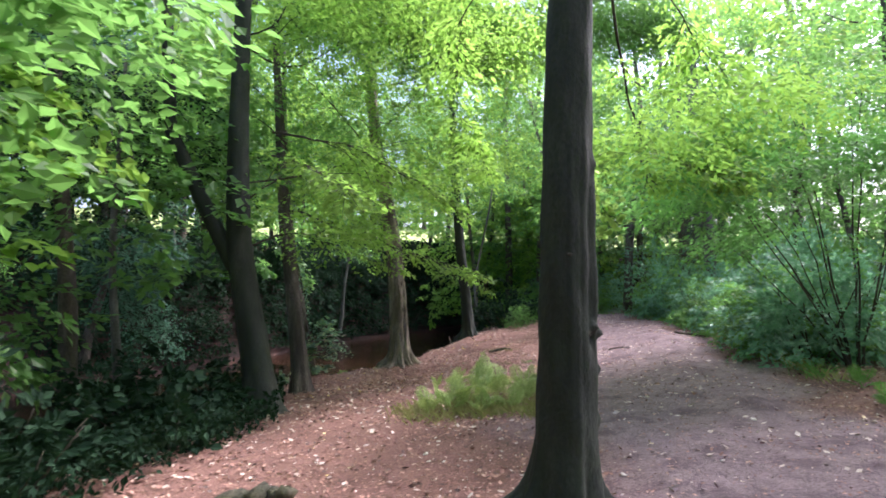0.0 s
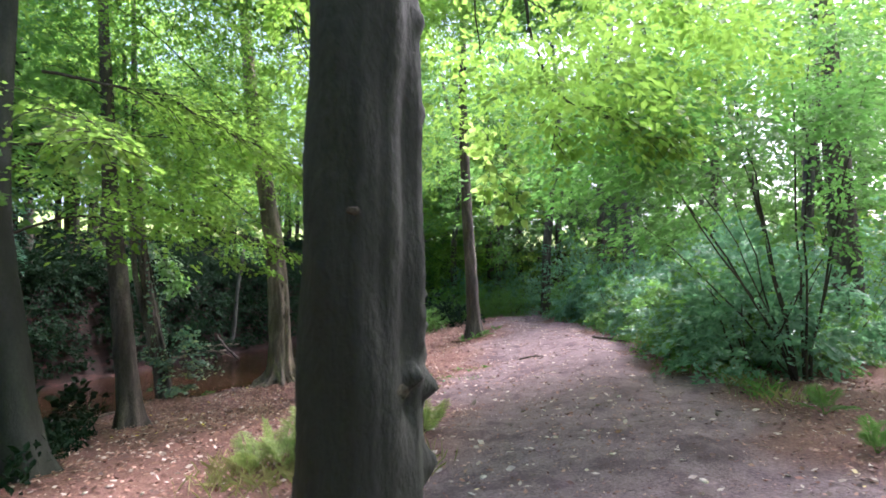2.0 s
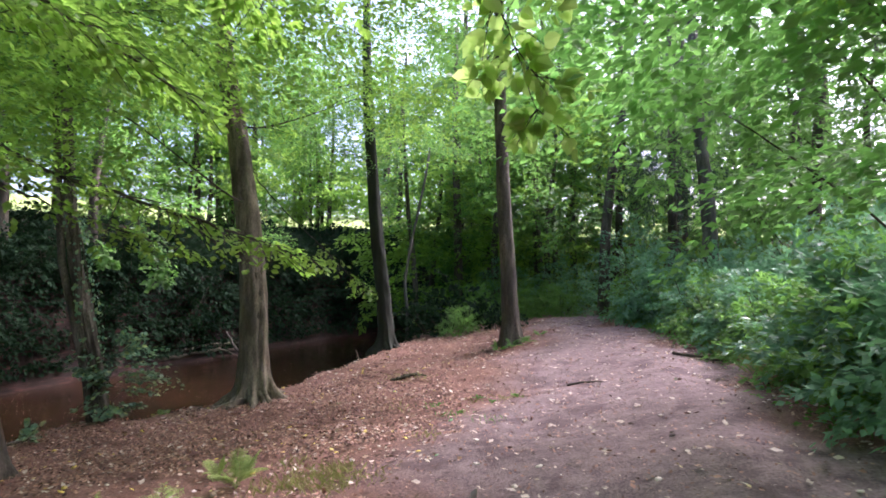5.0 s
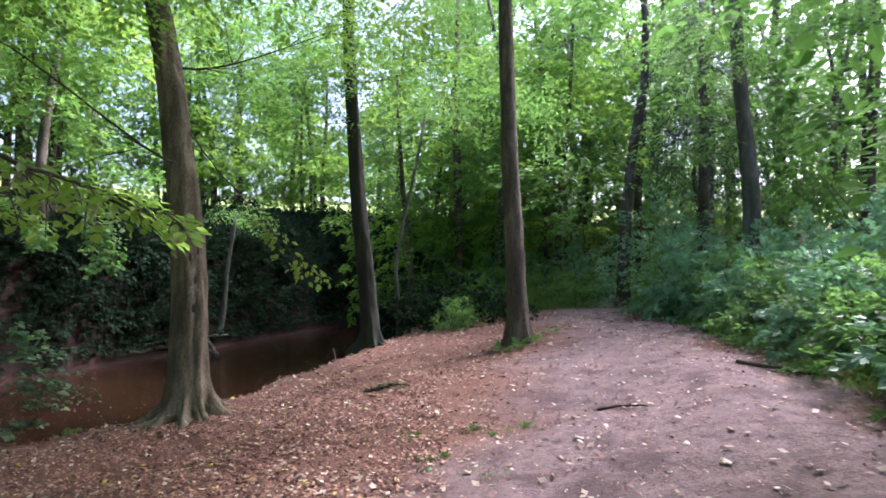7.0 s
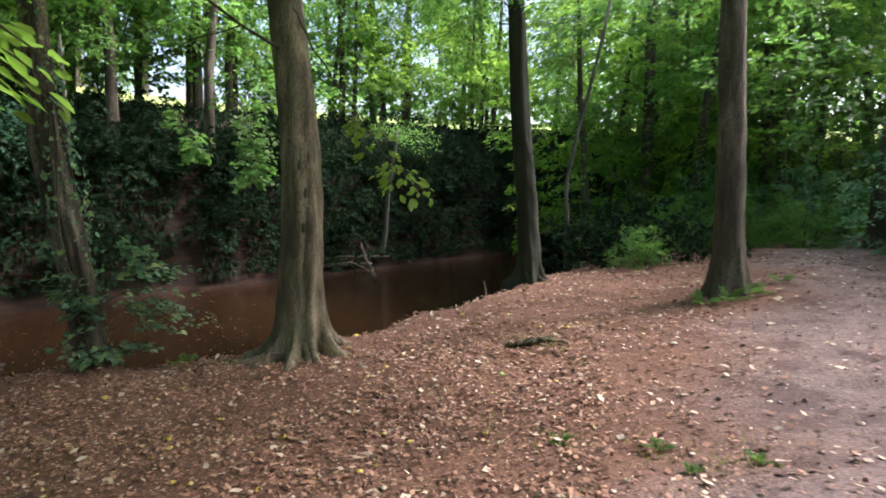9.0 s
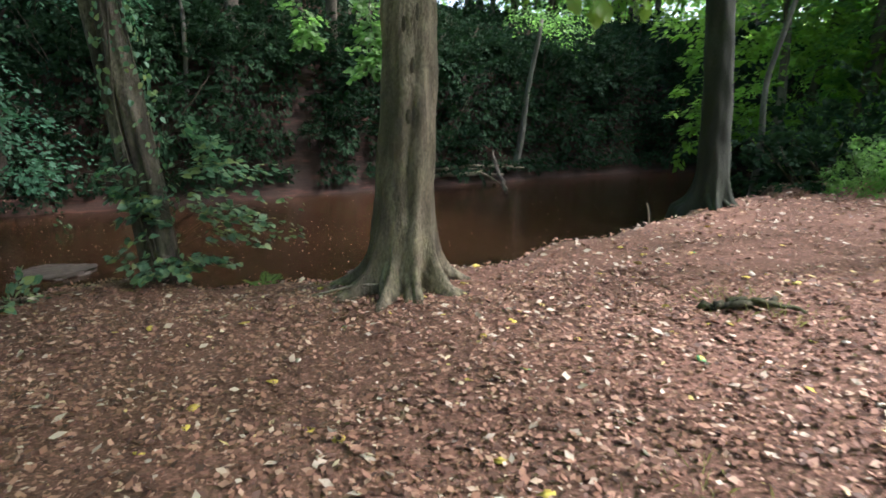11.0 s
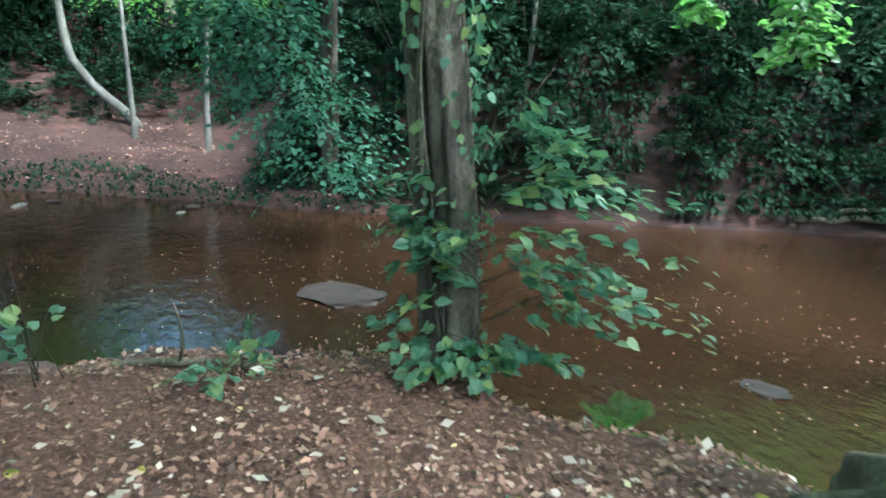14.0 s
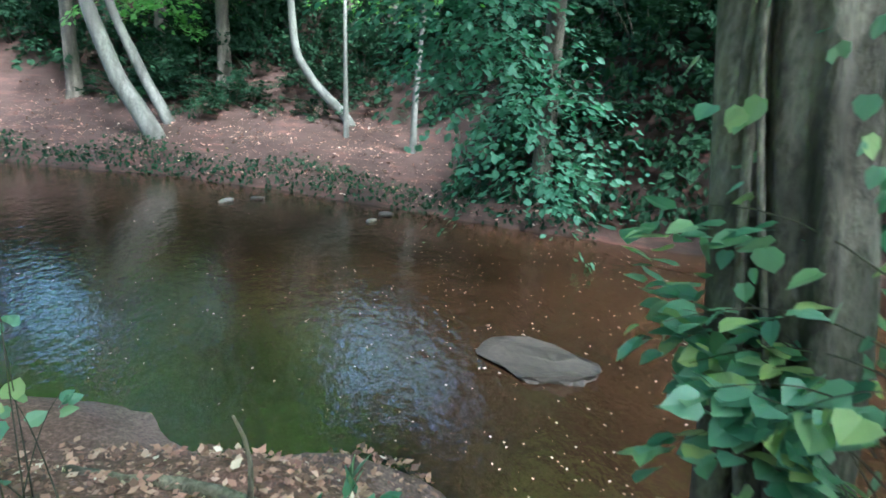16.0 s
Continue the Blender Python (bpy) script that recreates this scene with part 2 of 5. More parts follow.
def tube(points, radii, seg=8, wobble=0.0, rng=None, flare=None, cap=True):
    """A tapered round stem through points. flare(angle, share) widens it."""
    P, R = np.asarray(points, float), np.asarray(radii, float)
    t = unit(np.gradient(P, axis=0))
    ref = np.array([1.0, 0, 0]) if abs(t[0][0]) < 0.8 else np.array([0, 1.0, 0])
    a = unit(np.cross(t, np.cross(ref, t)))
    b = np.cross(t, a)
    ang = np.linspace(0, 2 * math.pi, seg, endpoint=False)
    k = np.ones((len(P), seg))
    if flare is not None:
        k = k * flare(ang[None], np.linspace(0, 1, len(P))[:, None])
    if wobble:
        k = k * (1 + wobble * rng.normal(0, 1, k.shape))
    v = P[:, None] + (a[:, None] * np.cos(ang)[None, :, None] + b[:, None] * np.sin(ang)[None, :, None]) * (R[:, None] * k)[..., None]
    v = v.reshape(-1, 3)
    i, j = np.meshgrid(np.arange(len(P) - 1), np.arange(seg), indexing="ij")
    q = np.stack([i * seg + j, i * seg + (j + 1) % seg, (i + 1) * seg + (j + 1) % seg, (i + 1) * seg + j], -1).reshape(-1, 4)
    if cap:
        v = np.vstack([v, P[0], P[-1]])
        c0, c1 = len(v) - 2, len(v) - 1
        e = (len(P) - 1) * seg
        caps = [(c0, (x + 1) % seg, x, c0) for x in range(seg)] + [(c1, e + x, e + (x + 1) % seg, c1) for x in range(seg)]
        tri = [(a0, b0, c2) for a0, b0, c2, _ in caps]
        q3 = np.vstack([q[:, [0, 1, 2]], q[:, [0, 2, 3]], np.array(tri)])
        return v, q3
    return v, np.vstack([q[:, [0, 1, 2]], q[:, [0, 2, 3]]])


def joined(pieces):
    vs, fs, k = [], [], 0
    for v, f in pieces:
        vs.append(v)
        fs.append(np.asarray(f) + k)
        k += len(v)
    return np.vstack(vs), np.vstack(fs)


def bend(start, way, length, steps, rng, jitter=0.12, rise=0.0):
    """A wandering line of points from start."""
    p, d = np.array(start, float), unit(np.array(way, float))
    out = [p.copy()]
    for _ in range(steps):
        d = unit(d + rng.normal(0, jitter, 3) + np.array([0, 0, rise]))
        p = p + d * length / steps
        out.append(p.copy())
    return np.array(out)


# ---- lie of the land ----
WATER_LEVEL = -1.9
NEAR_SHORE = np.array([(-9, -60), (-8.6, 0), (-7.8, 6), (-7.0, 10), (-7.1, 12.5), (-6.75, 14.2), (-6.4, 15.1), (-6.0, 15.8), (-5.6, 16.4), (-5.1, 17.05), (-4.5, 17.7), (-3.8, 18.15), (-2.7, 18.6), (-2.0, 19.1), (-1.2, 20.3), (-0.6, 21.1), (-0.1, 22.2), (0.3, 23.6), (1.0, 24.9), (1.6, 28), (3, 33), (6, 37), (12, 39), (25, 41), (90, 44)], float)
FAR_SHORE = np.array([(-22, -60), (-17, 0), (-15.9, 9.5), (-14.9, 13), (-13.2, 16), (-11, 19.4), (-9.2, 23), (-7.6, 26.5), (-5.6, 30.5), (-4, 34), (-2.2, 37.8), (0.5, 40.5), (5, 42.5), (12, 44), (25, 46), (90, 49)], float)


def line_distance(x, y, line):
    best = np.full(x.shape, 1e9)
    for (ax, ay), (bx, by) in zip(line[:-1], line[1:]):
        dx, dy = bx - ax, by - ay
        u = np.clip(((x - ax) * dx + (y - ay) * dy) / (dx * dx + dy * dy), 0, 1)
        best = np.minimum(best, np.hypot(x - ax - u * dx, y - ay - u * dy))
    return best


def inside(x, y, ring):
    r = np.zeros(x.shape, bool)
    for (ax, ay), (bx, by) in zip(ring, np.roll(ring, -1, 0)):
        cross = (ay > y) != (by > y)
        r ^= cross & (x < (bx - ax) * (y - ay) / (by - ay if by != ay else 1e-9) + ax)
    return r


def ease(t):
    t = np.clip(t, 0, 1)
    return t * t * (3 - 2 * t)


def ripple(x, y):
    """Small unevenness of the ground."""
    return 0.035 * np.sin(x * 1.7 + 0.6 * y) * np.cos(y * 1.3 - 0.4 * x) + 0.018 * np.sin(x * 4.1 - y * 2.7) + 0.012 * np.sin(x * 7.3 + y * 8.9)


RIVER = np.vstack([NEAR_SHORE, FAR_SHORE[::-1]])


def land(x, y):
    """Height of the ground and its share of path, of sandstone with painted shade, and of field."""
    x, y = np.asarray(x, float), np.asarray(y, float)
    dn, df = line_distance(x, y, NEAR_SHORE), line_distance(x, y, FAR_SHORE)
    wet = inside(x, y, RIVER)
    far = ~wet & (df < dn)
    shoulder = np.interp(y, [0, 8, 13, 16, 21, 30], [3.6, 4.0, 5.3, 6.0, 5.6, 7.0])
    fall = np.interp(y, [-5, 7, 11, 15.5, 20, 26], [0.35, 0.62, 0.85, 1.26, 1.15, 0.8])
    side = np.clip((shoulder - x) / 9.0, 0, 1)
    flat = -0.004 * np.clip(y, 0, 40) - fall * (1 - (1 - side) ** 1.35) + ripple(x, y)
    width = np.interp(y, [0, 10, 13, 15, 16.5, 24, 30], [5.0, 4.4, 3.2, 1.9, 0.9, 0.6, 2.0])
    dn = np.where(wet, dn, np.maximum(dn + 0.13 * np.sin(3.1 * x + 2.3 * y) + 0.08 * np.sin(6.7 * x - 5.3 * y), 0))
    near_z = WATER_LEVEL - 0.05 + (flat - WATER_LEVEL + 0.05) * ease(dn / width) ** 0.7
    top = np.interp(y, [0, 9, 14, 20, 26, 40, 46], [3.2, 3.1, 3.0, 3.0, 3.4, 3.8, 4.2])
    cliff = ease((y - 17.5) / 4.0)
    slope_a = 1.5 * np.clip(df / 4.5, 0, 1) + (top + 0.4) * ease((df - 3.5) / 4.5)
    slope_b = (top + 1.9) * (0.62 * ease(df / 1.7) + 0.38 * ease((df - 1.2) / 3.8))
    far_z = WATER_LEVEL + slope_a * (1 - cliff) + slope_b * cliff + 0.13 * np.clip(df - 6.5, 0, 45) + ripple(x, y) * 2.0
    far_z = far_z + cliff * ease((5 - df) / 2) * ease(df / 0.5) * (0.1 * np.sin(6.5 * far_z + 0.5 * np.sin(x)) + 0.05 * np.sin(15 * far_z + x * 0.7 - y * 0.4))
    bed = WATER_LEVEL - 0.05 - 0.45 * ease(np.minimum(dn, df) / 1.0)
    z = np.where(wet, bed, np.where(far, far_z, near_z))
    left = np.interp(y, [0, 8, 12, 16, 20, 24, 32], [0.9, 1.6, 2.1, 3.3, 4.9, 5.7, 8.0])
    right = np.interp(y, [0, 6, 10, 14, 20, 24, 32], [4.6, 4.9, 5.6, 6.6, 7.9, 7.9, 10.0])
    wav = 0.35 * np.sin(y * 1.1) + 0.25 * np.sin(y * 2.7 + 1)
    path = np.where(wet | far, 0, ease((x - left + 0.9 + wav) / 1.6) * ease((right + 0.3 - wav - x) / 0.8))
    # The leafy far slope takes 0.84 of the near-black colour as painted shade.
    rock_and_shade = np.where(far, np.maximum(cliff * ease((4.5 - df) / 1.5), 0.84 * ease((8.0 - df) / 2)), np.where(wet, 1.0, 0.0))
    path = np.where(~wet & ~far, np.maximum(path, 0.45 * ease((0.9 - dn) / 0.5)), path)
    field = np.where(far, ease((df - 6.8) / 2.0), 0)
    return z, path, rock_and_shade, field


def ground_at(x, y):
    return float(land(np.array([x]), np.array([y]))[0][0])


def stretched(a, b, step, reach):
    core = np.arange(a, b + step / 2, step)
    tail = [step]
    while sum(tail) < reach:
        tail.append(tail[-1] * 1.18)
    t = np.cumsum(tail)
    return np.concatenate([(a - t)[::-1], core, b + t])


gx, gy = stretched(-20, 14, 0.2, 600), stretched(0, 46, 0.2, 600)
X, Y = np.meshgrid(gx, gy, indexing="ij")
Z, PATH_SHARE, ROCK_SHADE_SHARE, FIELD_SHARE = land(X, Y)
i, j = np.meshgrid(np.arange(len(gx) - 1), np.arange(len(gy) - 1), indexing="ij")
k = len(gy)
ground = raw_mesh("ground", np.stack([X, Y, Z], -1).reshape(-1, 3), np.stack([i * k + j, (i + 1) * k + j, (i + 1) * k + j + 1, i * k + j + 1], -1).reshape(-1, 4), SOIL)
for name, share in (("path", PATH_SHARE), ("rock_and_shade", ROCK_SHADE_SHARE), ("field", FIELD_SHARE)):
    ground.data.attributes.new(name, "FLOAT", "POINT").data.foreach_set("value", share.astype(np.float32).ravel())
tagged(ground, "reddish trodden woodland path and leaf-strewn river banks", "ground", kind="structure")

# the river fills the bed between the banks
wx, wy = np.arange(-24, 40, 0.5), np.arange(-6, 52, 0.5)
X, Y = np.meshgrid(wx, wy, indexing="ij")
i, j = np.meshgrid(np.arange(len(wx) - 1), np.arange(len(wy) - 1), indexing="ij")
k = len(wy)
cells = np.stack([i * k + j, (i + 1) * k + j, (i + 1) * k + j + 1, i * k + j + 1], -1).reshape(-1, 4)
cx, cy = X.ravel()[cells].mean(1), Y.ravel()[cells].mean(1)
wetness = inside(cx, cy, RIVER) | (np.minimum(line_distance(cx, cy, NEAR_SHORE), line_distance(cx, cy, FAR_SHORE)) < 0.6)
cells = cells[wetness]
used, flat_index = np.unique(cells.ravel(), return_inverse=True)
pts = np.stack([X.ravel(), Y.ravel(), np.full(X.size, WATER_LEVEL)], -1)[used]
water = tagged(raw_mesh("water", pts, flat_index.reshape(-1, 4), WATER), "shallow brown peaty river water with small ripples", "water", kind="structure")


# ---- trees ----
def trunk_part(parent, line, radii, bark, rng, lobes=5, spread=0.9, depth=0.35, ridges=0.05, seg=28, marks=(), buttress=()):
    """A trunk with a root flare: lobes widen it towards the ground. marks: knots and gouges as (angle, height, swell, half width, half height)."""
    phase = rng.uniform(0, 6.28, 4)
    n = len(line)
    rise = np.array([p[2] for p in line])

    def flare(ang, share):
        z = np.interp(share, np.linspace(0, 1, n), rise)
        lobe = (0.5 + 0.5 * np.cos(lobes * ang + phase[0] + 0.7 * np.sin(2 * ang + phase[1]))) ** 1.6
        k = 1 + spread * np.exp(-np.maximum(z, -0.2) / depth) * (0.25 + lobe)
        for a in buttress:
            turn = (ang - a + math.pi) % (2 * math.pi) - math.pi
            k = k + np.exp(-(turn / 0.15) ** 2) * (1.2 * np.exp(-np.maximum(z, 0) / 0.16) + 0.3 * np.exp(-np.maximum(z, 0) / 0.5))
        for a, h, swell, w, tall_by in marks:
            turn = (ang - a + math.pi) % (2 * math.pi) - math.pi
            k = k + swell * np.exp(-(turn / w) ** 2 - ((z - h) / tall_by) ** 2)
        return k + ridges * (np.sin(3 * ang + 2 * z + phase[2]) * 0.6 + np.sin(7 * ang - 1.3 * z + phase[3]) * 0.4) + 0.025 * np.sin(9 * z + 4 * ang)
    v, f = tube(line, radii, seg, 0.006, rng, flare)
    return raw_mesh("trunk", v, f, bark, parent)


def roots(t, r, bark, rng, ways, long=2.6):
    """Surface roots that run from the foot of the trunk into the ground."""
    bx, by, bz = t.location
    for a in ways:
        L = r * long * rng.uniform(0.8, 1.25)
        pts, rad = [], []
        for q in range(9):
            u = q / 8
            d = 0.55 * r + L * u
            wob = 0.25 * math.sin(3 * u + a * 5) * u
            x, y = d * math.cos(a + wob), d * math.sin(a + wob)
            g = ground_at(bx + x, by + y) - bz
            pts.append((x, y, g + 0.09 * (1 - u) + 0.9 * r * (1 - u) ** 4 - 0.13 * u))
            rad.append(r * (0.3 * (1 - u) ** 1.1 + 0.05))
        v, f = tube(pts, rad, 10, 0.03, rng)
        raw_mesh("root", v, f, bark, t)


def smooth_line(keys, n):
    """n points along keys (z, x, y), smoothly joined."""
    keys = np.array(keys, float)
    low, part = min(3.0, 0.5 * keys[-1, 0]), int(n * 0.7)
    z = np.concatenate([np.linspace(keys[0, 0], low, part, endpoint=False), np.linspace(low, keys[-1, 0], n - part)])
    t = np.clip(np.interp(z, keys[:, 0], np.arange(len(keys))), 0, len(keys) - 1)
    i0 = np.clip(t.astype(int), 0, len(keys) - 2)
    u = t - i0
    a, b, c, d = (keys[np.clip(i0 + o, 0, len(keys) - 1), 1:] for o in (-1, 0, 1, 2))
    u = u[:, None]
    xy = 0.5 * (2 * b + (c - a) * u + (2 * a - 5 * b + 4 * c - d) * u ** 2 + (3 * b - a - 3 * c + d) * u ** 3)
    return np.column_stack([xy, z])


def limb(parent, start, end, r, rng, bark=None, steps=9, twigs=5, sag=0.0):
    """A limb with side twigs, in one mesh."""
    a, b = np.array(start, float), np.array(end, float)
    u = np.linspace(0, 1, steps)[:, None]
    side = rng.normal(0, 0.1, (2, 3)) * np.linalg.norm(b - a)
    line = a + (b - a) * u + side[0] * np.sin(np.pi * u) + side[1] * 0.5 * np.sin(2 * np.pi * u)
    line[:, 2] += sag * np.sin(np.pi * u[:, 0])
    pieces = [tube(line, np.linspace(r, r * 0.22, steps), 7)]
    side_twigs = []
    for _ in range(twigs):
        k = rng.integers(2, steps - 1)
        w = unit(unit(b - a) + rng.normal(0, 0.55, 3) + np.array([0, 0, 0.1]))
        L = np.linalg.norm(b - a) * rng.uniform(0.2, 0.45)
        side_twigs.append(tube(bend(line[k], w, L, 5, rng, 0.14, -0.02), np.linspace(r * 0.4, r * 0.08, 6), 5))
    branch = raw_mesh("branch", *joined(pieces + (side_twigs if twigs < 4 else [])), bark or TWIG, parent)
    for v, f in side_twigs if twigs >= 4 else []:
        raw_mesh("twig", v, f, bark or TWIG, branch)
    return branch


def crown_part(parent, blobs, leaf, rng, size=0.09, count=40, reach=(0.7, 1.3), shape="diamond", flat=0.25, droop=0.25, name="crown"):
    """blobs: (x, y, z, rx, ry, rz, sprays) round the tree's base."""
    P, D, N, S = [], [], [], []
    for x, y, z, rx, ry, rz, n in blobs:
        c = unit(rng.normal(0, 1, (n, 3))) * rng.random((n, 1)) ** 0.45
        start = np.array([x, y, z]) + c * np.array([rx, ry, rz])
        away = start - np.array([0, 0, 0])
        away[:, 2] = 0
        way = unit(unit(away) * 0.7 + rng.normal(0, 0.55, (n, 3)) * np.array([1, 1, 0.35]))
        for lst, a in zip((P, D, N, S), spray_leaves(rng, start, way, rng.uniform(*reach, n), count, size, flat, droop)):
            lst.append(a)
    v, f = leaves(np.vstack(P), np.vstack(D), np.vstack(N), np.concatenate(S), shape)
    ob = raw_mesh(name, v, f, leaf, parent, False)
    ob["kind"] = "stuff"
    return ob


def tree(name, x, y, keys, r, bark, blobs, leaf, seed, label, group="", size=0.09, count=40, spread=0.9, lobes=5, depth=0.35, top=0.35, forks=(), seg=28, n=40, limbs=True, ridges=0.05, droop=0.25, marks=(), root_ways=(), twigs=6, leaf_shape="diamond"):
    """A standing tree. keys: (height, offset x, offset y) of the trunk's line; forks: further stems as lists of points with a radius."""
    rng = np.random.default_rng(seed)
    t = thing(name, (x, y, ground_at(x, y) - 0.04), label, "tree", group)
    line = smooth_line(keys, n)
    high = line[-1, 2]
    radii = r * (1 - (1 - top) * np.clip(line[:, 2] / high, 0, 1))
    trunk_part(t, line, radii, bark, rng, lobes, spread, depth, ridges, seg, marks, root_ways)
    if root_ways:
        roots(t, r, bark, rng, root_ways)
    for pts, fr in forks:
        v, f = tube(np.array(pts, float), np.linspace(fr, fr * 0.6, len(pts)), 14, 0.02, rng)
        raw_mesh("stem", v, f, bark, t)
    if limbs:
        for bx, by, bz, rx, ry, rz, _ in blobs:
            h = max(min(bz - 0.35 * math.hypot(bx, by), high * 0.96), 1.8)
            s = [np.interp(h, line[:, 2], line[:, q]) for q in range(2)] + [h]
            limb(t, s, (bx, by, bz), max(0.012, 0.08 * r), rng, None, 9, twigs, 0.25)
    if blobs:
        crown_part(t, blobs, leaf, rng, size, count, shape=leaf_shape, droop=droop)
    return t


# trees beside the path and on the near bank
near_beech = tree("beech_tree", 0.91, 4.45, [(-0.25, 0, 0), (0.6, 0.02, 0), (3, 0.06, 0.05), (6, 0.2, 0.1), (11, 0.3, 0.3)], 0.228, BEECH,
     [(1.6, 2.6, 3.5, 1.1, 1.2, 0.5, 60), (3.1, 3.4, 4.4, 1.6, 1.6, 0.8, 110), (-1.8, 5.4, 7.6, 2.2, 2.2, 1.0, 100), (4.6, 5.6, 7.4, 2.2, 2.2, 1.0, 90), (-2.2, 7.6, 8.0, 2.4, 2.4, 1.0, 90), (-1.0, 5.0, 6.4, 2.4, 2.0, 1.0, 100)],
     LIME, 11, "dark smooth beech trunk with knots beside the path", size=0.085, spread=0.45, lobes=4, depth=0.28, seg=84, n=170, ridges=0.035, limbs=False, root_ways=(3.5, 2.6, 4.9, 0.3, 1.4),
     marks=[(-0.57, 1.46, 0.3, 0.12, 0.035), (-0.57, 1.37, -0.14, 0.12, 0.06), (0.0, 1.41, 0.36, 0.16, 0.05), (0.0, 1.3, -0.12, 0.15, 0.06), (0.35, 1.13, 0.34, 0.2, 0.06), (0.35, 1.02, -0.1, 0.18, 0.05),
            (0.3, 1.86, 0.14, 0.1, 0.03), (0.25, 1.74, 0.1, 0.07, 0.022), (0.2, 1.62, 0.09, 0.07, 0.02), (0.27, 1.52, 0.09, 0.06, 0.02), (-0.3, 1.66, 0.05, 0.25, 0.018), (-0.2, 1.58, 0.05, 0.3, 0.015), (-0.1, 1.8, 0.05, 0.3, 0.015), (0.15, 2.4, 0.14, 0.12, 0.05), (-0.3, 2.7, 0.14, 0.15, 0.05), (0.1, 0.75, 0.16, 0.2, 0.07),
            (-0.38, 1.8, 0.13, 0.07, 0.9), (0.22, 1.9, 0.12, 0.12, 1.0), (-0.12, 1.9, -0.1, 0.1, 0.9), (-0.7, 2.0, -0.08, 0.12, 0.8), (-1.6, 1.9, 0.08, 0.12, 0.9), (-1.2, 2.1, -0.06, 0.1, 0.8)])
# Its upper crown blobs are added, mostly out of view, to shade the bank.
old_beech = tree("old_beech_tree", -1.4, 18.3, [(-0.3, 0.05, 0), (0.8, 0.04, 0), (2.5, -0.05, 0.1), (4.5, -0.3, 0.2), (7, -0.75, 0.3), (12, -1.2, 0.5)], 0.3, ROOTED,
     [(-2.2, -2.6, 5.2, 2.2, 1.8, 1.0, 120), (0.6, -1.0, 7.6, 3.0, 2.6, 1.6, 150), (-3.2, 0.5, 7.6, 2.4, 2.4, 1.6, 120), (2.6, 0.6, 6.6, 1.8, 1.8, 1.0, 80), (-2.5, 3.0, 9.6, 3.4, 3.4, 1.5, 190), (-5.5, 0.5, 9.2, 3.0, 3.0, 1.4, 150), (0.5, 1.0, 10.4, 3.2, 3.0, 1.5, 150), (-4.5, -4.0, 8.6, 2.6, 2.6, 1.3, 120), (1.8, -3.0, 9.2, 2.8, 2.4, 0.9, 529), (-1.4, -3.0, 9.8, 2.8, 2.4, 0.9, 529), (2.8, -0.2, 10.0, 2.6, 2.4, 0.9, 505)],
     LIME, 12, "old beech with spreading buttress roots on the leafy bank", size=0.09, spread=0.3, lobes=7, depth=0.26, seg=96, n=150, ridges=0.075, root_ways=(-0.15, -0.75, -1.35, -1.95, -2.6, 2.9, 1.6, 0.7),
     marks=[(-0.95, 1.25, -0.22, 0.1, 0.3), (-0.85, 1.7, -0.14, 0.08, 0.16), (-0.9, 0.85, -0.14, 0.1, 0.16), (-1.5, 2.1, -0.12, 0.12, 0.3), (-0.75, 2.15, -0.12, 0.08, 0.2), (-1.1, 2.5, -0.1, 0.08, 0.2), (-0.55, 1.6, 0.08, 0.18, 0.9), (-1.15, 1.3, 0.07, 0.14, 0.9), (-0.6, 2.4, -0.08, 0.1, 0.35)])
# The two highest outer blobs are added as canopy to darken the river side.
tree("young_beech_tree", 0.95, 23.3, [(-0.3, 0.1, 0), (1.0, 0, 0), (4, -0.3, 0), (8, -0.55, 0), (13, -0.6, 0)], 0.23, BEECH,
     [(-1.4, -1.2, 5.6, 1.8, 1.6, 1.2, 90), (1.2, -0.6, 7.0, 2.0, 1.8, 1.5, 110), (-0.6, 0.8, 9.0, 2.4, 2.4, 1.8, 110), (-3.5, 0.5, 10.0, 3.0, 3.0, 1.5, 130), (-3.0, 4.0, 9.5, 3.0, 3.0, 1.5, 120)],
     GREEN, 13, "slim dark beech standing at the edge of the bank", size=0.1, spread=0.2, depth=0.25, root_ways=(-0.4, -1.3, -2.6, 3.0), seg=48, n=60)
# The last three blobs are added high up to keep sun off the left bank.
tree("oak_tree", 4.2, 20.6, [(-0.3, 0.06, 0), (1.0, 0, 0), (4, -0.15, 0), (8, -0.25, 0), (13, -0.1, 0)], 0.21, ROUGH,
     [(-1.2, 0.4, 8.2, 1.8, 1.6, 1.4, 90), (1.4, -0.4, 8.6, 1.8, 1.6, 1.4, 90), (0.2, 0.8, 10.4, 2.4, 2.2, 1.6, 110), (0.4, 1.6, 5.4, 1.4, 1.0, 0.7, 40), (1.2, -3.0, 9.8, 2.6, 2.4, 0.9, 460), (0.2, -5.6, 10.4, 2.4, 2.2, 0.9, 400), (2.6, -1.2, 10.6, 2.4, 2.2, 0.9, 300)],
     GREEN, 14, "straight brown tree with ivy at its foot beside the path", size=0.1, spread=0.9)
